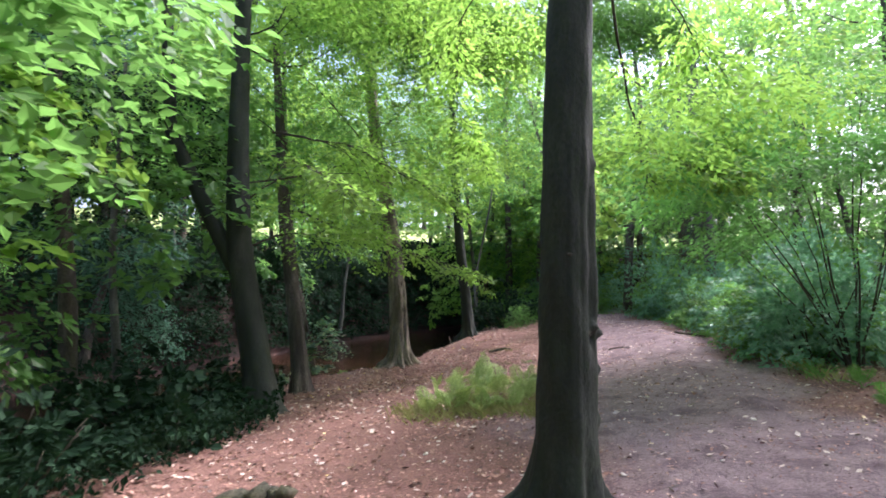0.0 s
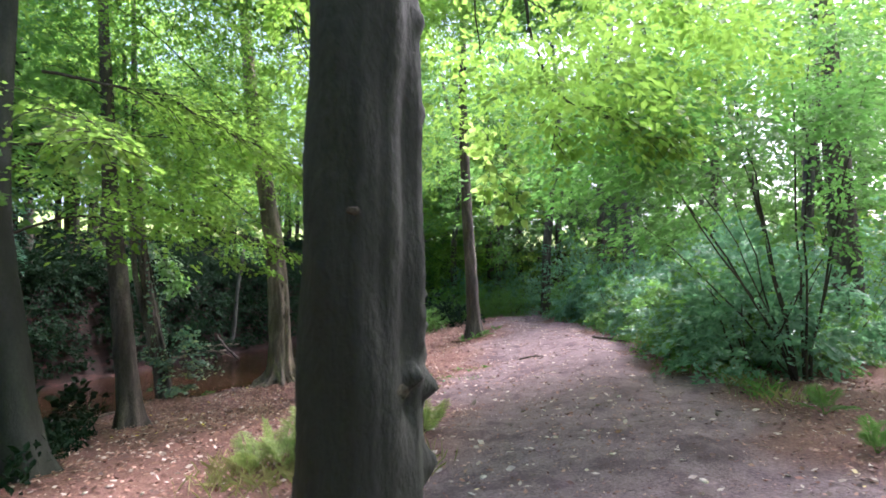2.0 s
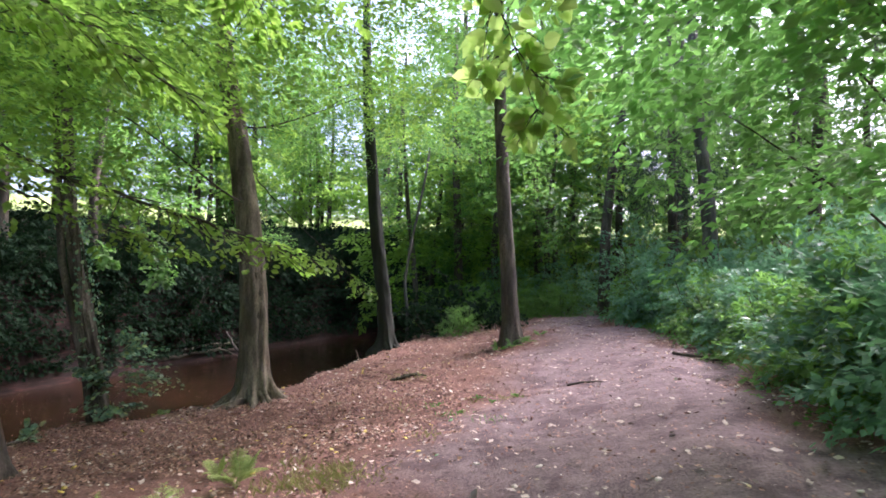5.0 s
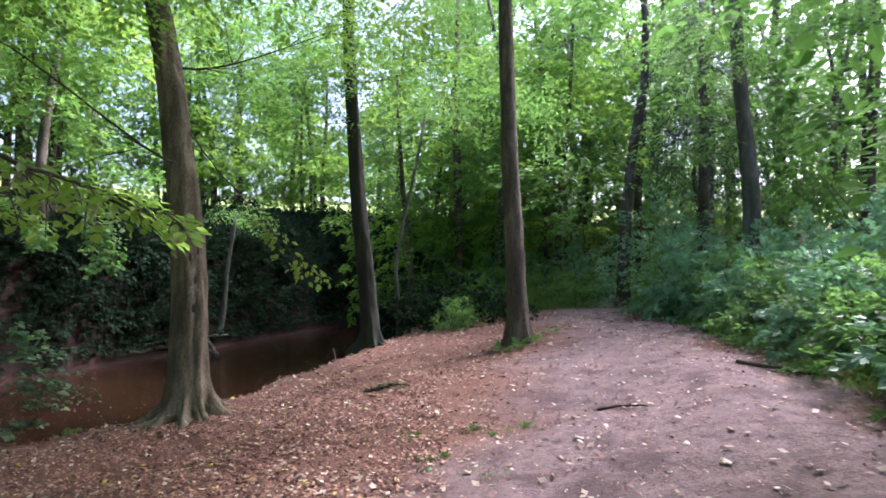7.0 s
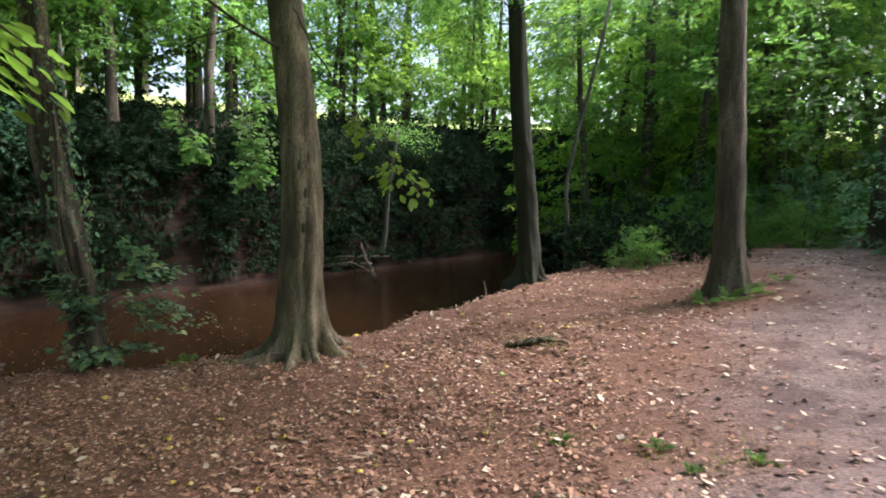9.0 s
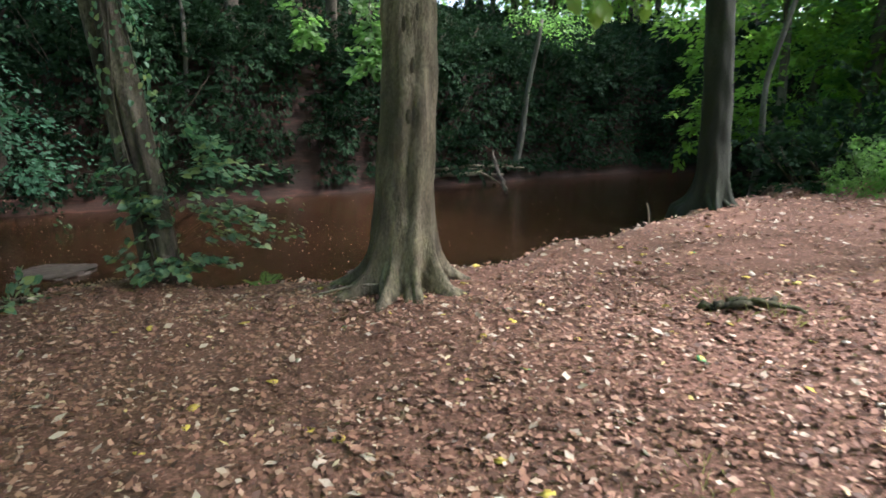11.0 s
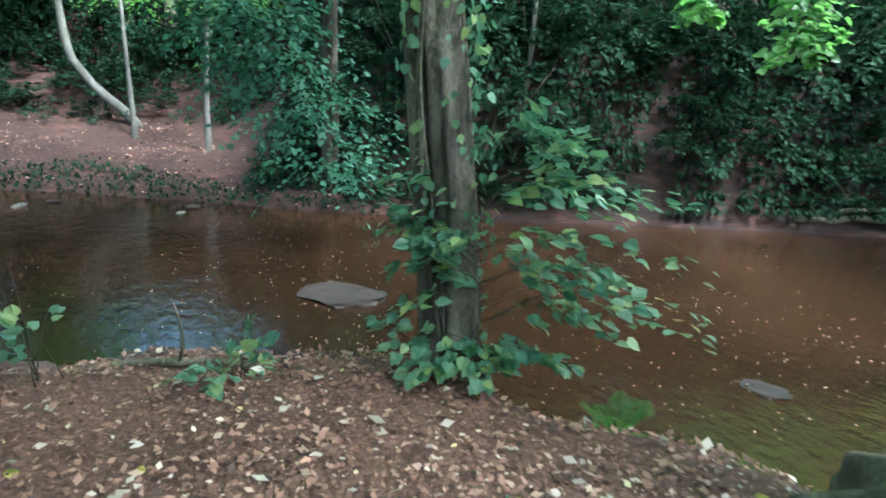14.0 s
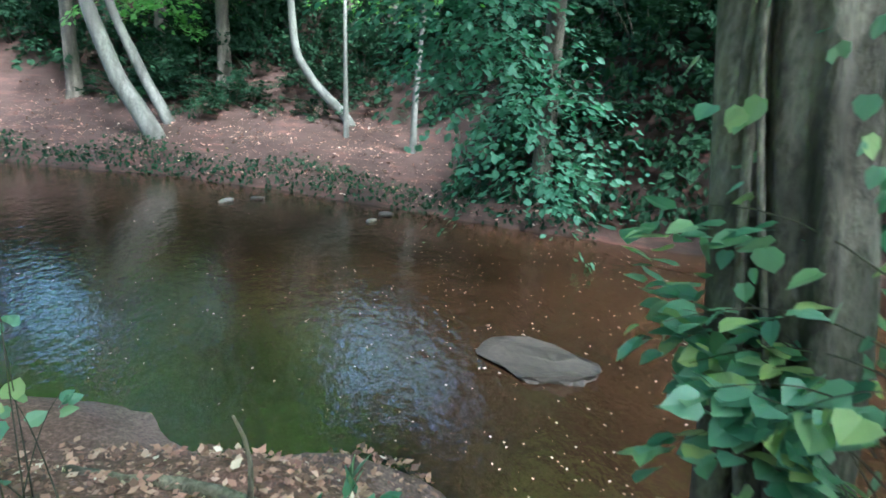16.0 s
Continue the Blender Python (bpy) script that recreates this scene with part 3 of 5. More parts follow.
# The last two blobs are added above the view to shade the slope.
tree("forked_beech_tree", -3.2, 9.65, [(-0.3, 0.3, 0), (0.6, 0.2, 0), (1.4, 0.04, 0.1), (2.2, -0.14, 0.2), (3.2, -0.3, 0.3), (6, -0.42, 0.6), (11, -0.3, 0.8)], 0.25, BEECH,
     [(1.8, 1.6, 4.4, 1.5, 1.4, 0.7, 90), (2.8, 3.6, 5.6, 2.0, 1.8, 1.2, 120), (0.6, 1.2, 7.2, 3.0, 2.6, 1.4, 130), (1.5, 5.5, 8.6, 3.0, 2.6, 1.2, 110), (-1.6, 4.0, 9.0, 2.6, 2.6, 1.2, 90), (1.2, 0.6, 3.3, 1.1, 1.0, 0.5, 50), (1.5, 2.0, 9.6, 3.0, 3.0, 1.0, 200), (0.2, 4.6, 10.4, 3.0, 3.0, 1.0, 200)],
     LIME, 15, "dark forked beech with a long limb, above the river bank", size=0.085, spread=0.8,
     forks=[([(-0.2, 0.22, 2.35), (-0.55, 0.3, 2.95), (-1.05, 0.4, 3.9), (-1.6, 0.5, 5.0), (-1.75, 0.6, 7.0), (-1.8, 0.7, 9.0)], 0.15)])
# The high blobs are added above the view to shade the left bank.
tree("bank_tree", -3.3, 13.6, [(-0.3, 0.05, 0), (1.5, -0.1, 0), (4, -0.45, 0.2), (9, -0.8, 0.4)], 0.2, ROUGH,
     [(-1.0, 1.8, 6.6, 1.7, 1.5, 1.0, 90), (-1.6, 0.2, 6.6, 1.8, 1.6, 1.2, 90), (-3.0, 1.5, 7.8, 2.6, 2.6, 1.3, 130), (-0.5, 2.5, 8.6, 2.6, 2.4, 1.2, 110), (2.2, -0.4, 9.2, 2.8, 2.8, 0.9, 220), (2.6, 2.4, 9.6, 2.6, 2.4, 0.9, 220), (0.4, 1.0, 10.4, 3.0, 3.0, 0.8, 220)], GREEN, 16, "rough dark trunk wrapped in leaves on the bank", spread=0.7)
tree("slender_tree", -6.6, 11.9, [(-0.3, 0.1, 0), (1.5, 0.02, 0), (4, -0.15, 0.0), (8, -0.1, 0.2)], 0.1, GREY,
     [(-1.0, 0.6, 4.6, 1.6, 1.5, 1.0, 70), (0.8, 0.8, 5.8, 1.6, 1.5, 1.2, 80), (-1.6, -2.0, 5.0, 1.8, 1.8, 1.2, 90), (-2.5, 1.5, 6.8, 2.2, 2.2, 1.2, 100), (0.6, -1.6, 6.6, 1.8, 1.8, 1.1, 90)], SHADE, 17, "slender pale trunk on the lower bank", spread=0.5, seg=16)
tree("ivy_clad_tree", -3.89, 17.36, [(-0.4, 0.05, 0), (0.8, -0.07, 0.0), (1.5, -0.23, -0.01), (3, -0.52, -0.06), (6, -0.8, 0.0), (10, -1.0, 0.2)], 0.135, PATCHY,
     [(-1.2, 0.8, 6.4, 1.8, 1.6, 1.2, 80), (1.0, 0.2, 7.4, 1.8, 1.6, 1.2, 80)], GREEN, 18, "weathered ivy-clad trunk on the tip of the bank", forks=[([(-0.1, -0.08, -0.2), (-0.2, -0.12, 0.8), (-0.38, -0.14, 1.6), (-0.7, -0.16, 3.0), (-1.0, 0.0, 6.0), (-1.2, 0.2, 8.5)], 0.085)], spread=0.7, ridges=0.22, seg=56, n=110, marks=[(-1.0, 1.3, -0.3, 0.2, 0.5), (-0.6, 1.6, 0.25, 0.2, 0.6), (-1.5, 0.9, 0.2, 0.25, 0.5), (-0.3, 0.7, -0.25, 0.2, 0.4), (-0.9, 2.0, 0.2, 0.3, 0.12), (-1.9, 1.5, -0.2, 0.2, 0.6)])
tree("birch_tree", 11.2, 24.6, [(-0.3, 0, 0), (3, 0.05, 0), (7, -0.3, 0), (13, -0.5, 0)], 0.27, GREY,
     [(-1.2, -0.8, 7.6, 1.8, 1.6, 1.4, 80), (1.0, -0.6, 9.0, 2.2, 2.0, 1.6, 100)], GREEN, 19, "pale grey trunk behind the bushes", size=0.11, spread=0.4)
tree("ash_tree", 10.4, 12.9, [(-0.3, 0, 0), (3, -0.1, 0), (7, -0.2, 0.1), (12, -0.2, 0.2)], 0.3, ROUGH,
     [(-2.0, -1.0, 5.6, 2.0, 1.8, 1.2, 110), (0.0, 1.4, 7.2, 2.4, 2.0, 1.5, 110), (-1.8, 1.2, 8.2, 2.2, 2.0, 1.5, 110)], GREEN, 20, "dark ash trunk behind the hazel", size=0.1, spread=0.4)


def knot(t, angle, height, r, size, name="knot", tall_by=0.6):
    """A dark hollow knot or scar let into the bark."""
    bm = bmesh.new()
    bmesh.ops.create_icosphere(bm, subdivisions=3, radius=1.0)
    for v in bm.verts:
        v.co *= 1 + 0.25 * noise.noise(v.co * 2.0 + Vector((angle * 7, height * 3, 0)))
    me = bpy.data.meshes.new(name)
    bm.to_mesh(me)
    bm.free()
    me.materials.append(TWIG)
    ob = new(name, me)
    ob.parent = t
    ob.matrix_basis = Matrix.LocRotScale((r * math.cos(angle), r * math.sin(angle), height), Euler((0, 0, angle)), (size * 0.3, size * 0.75, size * 0.75 * tall_by))
    ob["label"] = "dark hollow knot in the bark"


for angle, height, size in ((-0.57, 1.42, 0.06), (0.0, 1.35, 0.075), (0.35, 1.06, 0.065), (0.3, 1.83, 0.035), (0.25, 1.72, 0.022), (0.2, 1.6, 0.02), (0.27, 1.5, 0.02), (0.15, 2.33, 0.04), (-0.3, 2.64, 0.035), (-0.1, 2.05, 0.018), (-1.5, 2.0, 0.03)):
    knot(near_beech, angle, height, 0.2, size)
for angle, height, size, tall_by in ((-0.95, 1.2, 0.035, 3.0), (-0.85, 1.7, 0.035, 2.5), (-0.9, 0.85, 0.035, 2.5), (-0.75, 2.15, 0.03, 3.0), (-1.1, 2.5, 0.025, 3.5), (-1.0, 1.5, 0.03, 1.6), (-0.8, 1.0, 0.025, 2.0), (-0.62, 2.6, 0.025, 4.0)):
    knot(old_beech, angle, height, 0.252, size, "scar", tall_by)

# ---- woods: a few trees repeated with turns ----
def wood_tree(name, height, r, seed, leaf, low, size, label, sprays=60, count=28):
    rng = np.random.default_rng(seed)
    blobs = []
    for q in range(6):
        a = q * 1.05 + rng.uniform(-0.3, 0.3)
        h = low + (height - low) * (q + 0.4) / 6.0
        d = rng.uniform(0.9, 2.0) * (1.25 - 0.5 * q / 6)
        blobs.append((d * math.cos(a), d * math.sin(a), h, 1.9, 1.9, 1.3, sprays))
    t = tree(name, 0, 0, [(-0.4, 0, 0), (height * 0.3, rng.uniform(-0.2, 0.2), 0), (height * 0.6, rng.uniform(-0.5, 0.5), rng.uniform(-0.3, 0.3)), (height, rng.uniform(-0.7, 0.7), 0)], r, ROUGH, blobs, leaf, seed, label, "woodland trees", size, count, 0.4, seg=12, n=18, twigs=2)
    return t


def scatter(first, places, rng, tilt=3.0, sizes=(0.85, 1.2)):
    """The first of a kind goes to the first place, copies of it to the others."""
    for q, (x, y) in enumerate(places):
        m = pose(x, y, ground_at(x, y) - 0.05, rng.uniform(-tilt, tilt), rng.uniform(-tilt, tilt), rng.uniform(0, 360))
        s = rng.uniform(*sizes)
        ob = first if q == 0 else copy_thing(first, m)
        if q == 0:
            ob.matrix_basis = m
        ob.scale = (s, s, s * rng.uniform(0.9, 1.1))


def along(line, lo, hi, n, near, far, rng):
    """n places on the land side of the far shore, between two heights of y."""
    out = []
    while len(out) < n:
        k = rng.integers(0, len(line) - 1)
        u = rng.random()
        p = line[k] * (1 - u) + line[k + 1] * u
        if not lo < p[1] < hi or p[0] > 30:
            continue
        d = line[k + 1] - line[k]
        nrm = np.array([-d[1], d[0]]) / np.hypot(*d)
        out.append(tuple(p + nrm * rng.uniform(near, far)))
    return out


rng = np.random.default_rng(5)
edge = along(FAR_SHORE, 19, 47, 38, 4.8, 9, rng)
upstream = along(FAR_SHORE, -12, 19, 26, 6.5, 13, rng)
deep = along(FAR_SHORE, 16, 50, 40, 32, 58, rng) + along(FAR_SHORE, -20, 16, 14, 28, 50, rng)
glade = lambda places, keep: [p for q, p in enumerate(places) if not (p[0] < -15.5 and 7 < p[1] < 22.5) or q % keep == 0]
upstream, deep = glade(upstream, 2), glade(deep, 3)


def closed_in(p):
    """False in a lane of open sky beyond the river, seen from the tip of the bank."""
    a = math.degrees(math.atan2(1.5 + p[0], p[1] - 15.7))
    return not -87 < a < -75


edge, upstream, deep = [[p for p in places if closed_in(p)] for places in (edge, upstream, deep)]
slim = wood_tree("woodland_tree", 10, 0.13, 31, LIME, 1.7, 0.19, "slim dark tree on top of the far bank", 34)
slim2 = wood_tree("woodland_tree", 11, 0.17, 32, GREEN, 2.0, 0.19, "dark tree on top of the far bank", 34)
tall = wood_tree("woodland_tree", 15, 0.24, 33, GREEN, 3.5, 0.34, "tall tree of the wood behind the field edge", 26, 20)
edge = glade(edge, 3)
scatter(slim, edge[:22], rng)
scatter(slim2, edge[22:], rng)
high = wood_tree("woodland_tree", 16, 0.18, 36, GREEN, 6.5, 0.2, "tall bare-stemmed tree above the far bank", 22, 24)
scatter(high, upstream, rng, sizes=(0.9, 1.15))
low_slim = along(FAR_SHORE, -10, 13, 12, 6.5, 12, rng)
for x, y in filter(closed_in, glade(low_slim, 99)):
    copy_thing(slim2, pose(x, y, ground_at(x, y) - 0.05, 0, 0, rng.uniform(0, 360)))
scatter(tall, deep, rng, sizes=(0.9, 1.4))
right = [(16 + rng.uniform(-1.0, 9), 9 + 2.2 * q + rng.uniform(-1, 1)) for q in range(14)]
right += [(7.5, 33), (10, 36), (13, 31), (5.2, 31), (16, 38), (9, 28.5), (20, 34), (3.6, 32), (5.4, 35.5), (9.5, 38.5), (12.5, 39.5), (11.5, 33.5), (4, 50), (8.5, 51), (13, 52), (18, 50), (22, 42)]
# Trees out of view, added to block light from behind and from the right.
behind = [(-6, -4), (5, -6), (9, -2), (-3, -9), (12, 3), (-7.6, -3.4), (2, -13), (9, 5), (-7, 3), (-5, 0), (-7.0, 5.2), (-4.5, -6), (-7.8, 0.8), (6, -12), (-8, -10), (1, -5), (3, -9), (-1, -12), (8, -8), (11, -6), (14, -2), (-7.2, -7.6), (4, -16), (-3, -15), (14, -9), (0, -19), (8, -17), (-6.4, -1.5), (15, 5), (-8.0, -13), (18, 1), (11.5, 8.2), (13.2, 10.2)]
woods = wood_tree("woodland_tree", 13, 0.2, 34, GREEN, 3.0, 0.17, "tree of the wood beside the path", 36)
scatter(woods, right, rng, sizes=(0.85, 1.2))
for x, y, s in ((17, 28, 1.1), (9.5, 42, 1.2), (7.5, 45, 1.3), (12, 44.5, 1.2), (5.2, 46, 1.3), (10.5, 47, 1.4), (28, 33, 1.5), (21, 39, 1.4), (15.5, 42, 1.4), (27, 41, 1.5), (33, 28, 1.4), (33, 37, 1.6), (31, 18, 1.4), (20, 46, 1.5), (30, 47, 1.6), (38, 32, 1.6), (24, 50, 1.6)):
    copy_thing(tall, pose(x, y, ground_at(x, y) - 0.05, 0, 0, 47 * x)).scale = (s, s, s)
# Copies added on the near slope to shade the left bank.
for x, y in ((-6.9, 8.2), (-5.6, 4.8), (-6.6, 10.4)):
    copy_thing(slim2, pose(x, y, ground_at(x, y) - 0.05, 0, 2, 61 * y))
for x, y in ((-9.5, 27.0), (-11.2, 25.0), (-13.6, 23.4), (-11.5, 29), (-14.5, 26.0), (-19.5, 9.5), (-20.5, 11.4), (-19.2, 13.2), (-21.2, 14.6), (-19.6, 16.4), (-23.5, 12.6), (-24.5, 15.6), (-22.6, 8.6), (-27, 13.4), (-25, 10.2)):
    copy_thing(slim2, pose(x, y, ground_at(x, y) - 0.05, 0, 0, 83 * x + 31 * y))
for x, y in ((-18.4, 17.4), (-19.4, 19.2), (-18.0, 20.6), (-21.5, 18.4), (-20.6, 20.8)):
    copy_thing(high, pose(x, y, ground_at(x, y) - 0.05, 0, 1.5, 83 * x + 31 * y))
for x, y in ((2.6, 33.5), (5.0, 34), (7.6, 31.5), (4.2, 37), (8.6, 35.5), (6.6, 38.5), (1.6, 31)):
    copy_thing(slim, pose(x, y, ground_at(x, y) - 0.05, 0, 1.0, 83 * x + 31 * y))
woods2 = wood_tree("woodland_tree", 12, 0.2, 35, LIME, 3.6, 0.26, "leafy tree behind the path, added out of view for shade", 26, 22)
scatter(woods2, behind, rng)


# ---- bushes ----
def bush(name, radius, height, leaf, seed, label, group, size=0.09, sprays=110, count=30, stems=6, shape="diamond", droop=0.35):
    rng = np.random.default_rng(seed)
    b = thing(name, (0, 0, 0), label, "bush", group)
    for _ in range(stems):
        a = rng.uniform(0, 6.28)
        w = (math.cos(a) * 0.55 * radius / height, math.sin(a) * 0.55 * radius / height, 0.8)
        raw_mesh("stem", *tube(bend((0.12 * math.cos(a), 0.12 * math.sin(a), -0.1), w, height * rng.uniform(0.7, 1.0), 6, rng, 0.1), np.linspace(0.02, 0.006, 7), 5), TWIG, b)
    c = unit(rng.normal(0, 1, (sprays, 3)))
    c[:, 2] = np.abs(c[:, 2])
    c *= rng.random((sprays, 1)) ** 0.4
    start = c * np.array([radius, radius, height]) * 0.85
    start[:, 2] += 0.05
    way = unit(c * np.array([1, 1, 0.6]) + rng.normal(0, 0.35, (sprays, 3)))
    v, f = leaves(*spray_leaves(rng, start, way, rng.uniform(0.25, 0.55, sprays) * max(radius, 0.6), count, size, 0.3, droop), shape)
    raw_mesh("foliage", v, f, leaf, b, False)["kind"] = "stuff"
    return b


rng = np.random.default_rng(6)
hedge = []
for q in range(34):
    y = 11.0 + q * 0.5 + rng.uniform(-0.3, 0.3)
    edge_x = np.interp(y, [0, 6, 10, 14, 20, 24, 32], [4.6, 4.9, 5.6, 6.6, 7.9, 7.9, 10.0])
    hedge.append((edge_x + 0.9 + rng.uniform(0, 0.8) + 0.9 * (q % 3), y))
hz = bush("hazel_bush", 1.1, 1.7, BLUE, 41, "dense blue-green hazel bush beside the path", "bushes along the path", 0.1, 170, 34)
scatter(hz, hedge[::2], rng, 4, (0.9, 1.5))
hz2 = bush("bramble_bush", 1.2, 1.4, GREEN, 42, "tangled green bramble bush beside the path", "bushes along the path", 0.075, 170, 38)
scatter(hz2, hedge[1::2], rng, 4, (0.8, 1.35))
tallb = bush("tall_bush", 1.8, 3.6, BLUE, 43, "tall leafy bush in the wood beside the path", "tall bushes", 0.12, 220, 32)
scatter(tallb, [(10.6, 16), (11.5, 19), (10.8, 21.8), (12.5, 14), (13.5, 23), (9.9, 27.5), (8.0, 30.5), (12, 27.5), (5.5, 30), (11.5, 10.5), (14, 17), (15, 20), (14.5, 12)], rng, 4, (0.7, 1.1))
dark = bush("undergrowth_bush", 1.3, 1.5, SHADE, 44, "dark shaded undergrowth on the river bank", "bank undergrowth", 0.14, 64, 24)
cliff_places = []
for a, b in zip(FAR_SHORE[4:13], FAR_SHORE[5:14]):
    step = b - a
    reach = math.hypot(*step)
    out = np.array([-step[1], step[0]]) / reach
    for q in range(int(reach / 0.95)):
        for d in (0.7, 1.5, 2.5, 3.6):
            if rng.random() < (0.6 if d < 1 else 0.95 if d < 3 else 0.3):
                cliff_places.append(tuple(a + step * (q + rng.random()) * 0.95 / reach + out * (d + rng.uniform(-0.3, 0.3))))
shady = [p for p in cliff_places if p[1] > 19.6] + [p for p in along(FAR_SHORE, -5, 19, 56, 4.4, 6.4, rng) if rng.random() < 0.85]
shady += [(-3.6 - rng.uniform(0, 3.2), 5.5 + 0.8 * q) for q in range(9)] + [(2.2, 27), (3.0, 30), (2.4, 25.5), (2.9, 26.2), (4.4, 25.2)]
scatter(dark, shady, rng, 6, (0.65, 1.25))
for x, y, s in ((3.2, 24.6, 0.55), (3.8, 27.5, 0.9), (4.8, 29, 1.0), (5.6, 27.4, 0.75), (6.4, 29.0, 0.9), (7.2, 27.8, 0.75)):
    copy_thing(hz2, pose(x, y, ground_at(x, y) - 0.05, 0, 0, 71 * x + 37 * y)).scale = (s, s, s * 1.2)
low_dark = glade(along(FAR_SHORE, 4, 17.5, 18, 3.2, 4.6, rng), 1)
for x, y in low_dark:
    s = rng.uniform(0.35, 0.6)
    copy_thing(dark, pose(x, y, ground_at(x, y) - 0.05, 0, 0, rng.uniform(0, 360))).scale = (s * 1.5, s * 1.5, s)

# ---- fuller wood: saplings, the tree hanging over the river, a fir, the hazel by the path ----
rng = np.random.default_rng(7)
sap = bush("sapling", 1.9, 5.0, GREEN, 45, "leafy green sapling on the wooded bank", "saplings", 0.2, 80, 24)
sap2 = bush("sapling", 1.7, 4.2, LIME, 46, "bright green sapling on the wooded bank", "saplings", 0.19, 76, 24)
low_wood = along(FAR_SHORE, 18, 47, 13, 5.0, 7.5, rng) + along(FAR_SHORE, 14, 50, 34, 36, 55, rng) + along(FAR_SHORE, -10, 14, 10, 24, 45, rng) + along(FAR_SHORE, 6, 19, 5, 6.8, 9.5, rng)
low_wood = list(filter(closed_in, low_wood))
scatter(sap, low_wood[::2] + [(6.5, 31.5), (9.5, 32.5), (4.0, 33.5), (12.5, 34), (15, 29), (14, 25.5), (16.5, 22), (18, 18), (17, 14.5), (19, 26), (21, 31), (17, 36), (23, 22), (22, 15)], rng, 4, (0.7, 1.2))
scatter(sap2, low_wood[1::2] + [(7.5, 35), (13.5, 37), (16, 33), (15.5, 18.5), (13, 30), (20, 20), (10.5, 35.5), (18.5, 29.5), (24, 27)], rng, 4, (0.7, 1.2))
ALDER_FOOT = ground_at(-11.9, 19.4) - 0.04
# Its three topmost blobs are added out of view to shade the far bank.
tree("overhanging_tree", -11.9, 19.4, [(-0.3, 0, 0), (1.2, 0.3, -0.1), (3, 1.0, -0.4), (5, 1.6, -0.6), (8, 1.8, -0.6)], 0.16, ROUGH,
     [(x + 11.75, y - 19.8, z + 0.35 - ALDER_FOOT, rx, rx, rz, n) for x, y, z, rx, rz, n in ((-8.85, 18.7, -0.95, 0.3, 0.3, 14), (-9.0, 18.5, -0.35, 0.45, 0.4, 24), (-9.2, 18.2, 0.35, 0.65, 0.45, 34), (-9.4, 17.8, 1.05, 0.85, 0.5, 44), (-9.8, 17.3, 1.8, 1.1, 0.5, 52), (-10.3, 16.5, 2.5, 1.4, 0.5, 50), (-9.4, 19.0, 2.5, 1.3, 0.5, 46), (-8.6, 18.6, 3.4, 1.6, 0.6, 40), (-9.9, 20.6, 2.2, 1.0, 0.5, 30), (-9.0, 16.5, 7.6, 2.4, 0.8, 230), (-9.8, 13.6, 8.0, 2.4, 0.8, 230), (-11.5, 15.2, 8.6, 2.4, 0.8, 200))],
     ALDER, 61, "leafy tree hanging low over the river", size=0.1, count=26, droop=0.45, spread=0.4, leaf_shape="oval")
tree("fir_tree", 11.3, 27.6, [(-0.3, 0, 0), (5, 0.05, 0), (12, 0, 0)], 0.2, ROUGH,
     [(0, 0, 4.6, 1.5, 1.5, 0.9, 70), (0, 0, 6.0, 1.7, 1.7, 1.0, 90), (0, 0, 7.8, 1.5, 1.5, 1.1, 80), (0, 0, 9.6, 1.2, 1.2, 1.2, 60)],
     NEEDLE, 62, "dark fir with drooping boughs behind the bushes", size=0.12, count=60, droop=0.9, spread=0.3, limbs=False, leaf_shape="pinna")


def leaning_sapling(x, y, pts, r, label):
    t = thing("pale_sapling", (x, y, ground_at(x, y) - 0.05), label, "tree", "saplings over the river")
    rng2 = np.random.default_rng(int(abs(x * 100)))
    v, f = tube(smooth_line(pts, 16), np.linspace(r, r * 0.5, 16), 10, 0.02, rng2)
    raw_mesh("trunk", v, f, GREY, t)
    h, ox, oy = pts[-1]
    crown_part(t, [(ox, oy, h, 0.9, 0.9, 0.5, 34)], GREEN, rng2, 0.1, 26)


leaning_sapling(-16.9, 16.0, [(-0.2, 0.3, 0.5), (0.35, 0.1, 0.1), (0.8, -0.1, -0.4), (1.5, -0.15, -0.85), (3.4, -0.1, -1.0), (5.5, 0.0, -1.0)], 0.12, "pale curved sapling leaning from the far bank")
leaning_sapling(-16.9, 12.05, [(-0.2, 0.1, 0.15), (0.3, 0, -0.1), (1.2, -0.1, -0.65), (2.4, -0.2, -1.1), (4.0, -0.2, -1.5), (6.0, -0.2, -1.7)], 0.22, "pale leaning trunk on the leafy far bank")
leaning_sapling(-17.7, 12.2, [(-0.2, 0.1, 0.1), (1.0, -0.1, -0.5), (2.4, -0.2, -1.1), (4.0, -0.2, -1.5), (6.0, -0.2, -1.8)], 0.14, "grey leaning trunk behind a paler one")
leaning_sapling(-16.1, 16.3, [(-0.2, 0, 0), (1.2, 0, -0.05), (3.4, -0.1, -0.1)], 0.07, "thin pale sapling on the far bank")
leaning_sapling(-14.5, 17.6, [(-0.2, 0, 0), (1.2, 0, 0), (3.4, 0, 0.1)], 0.08, "thin grey sapling on the far bank")
leaning_sapling(-5.6, 31.6, [(-0.2, 0, 0), (1.0, 0.15, 0), (2.4, 0.25, 0), (4.5, 0.55, 0)], 0.13, "slim grey sapling below the sandstone bank")
leaning_sapling(1.5, 26.5, [(-0.2, 0, 0), (1.5, 0.03, 0), (3.0, -0.05, 0), (5.0, 0.35, 0), (7.5, 0.8, 0)], 0.08, "thin dark forked sapling at the river's bend")
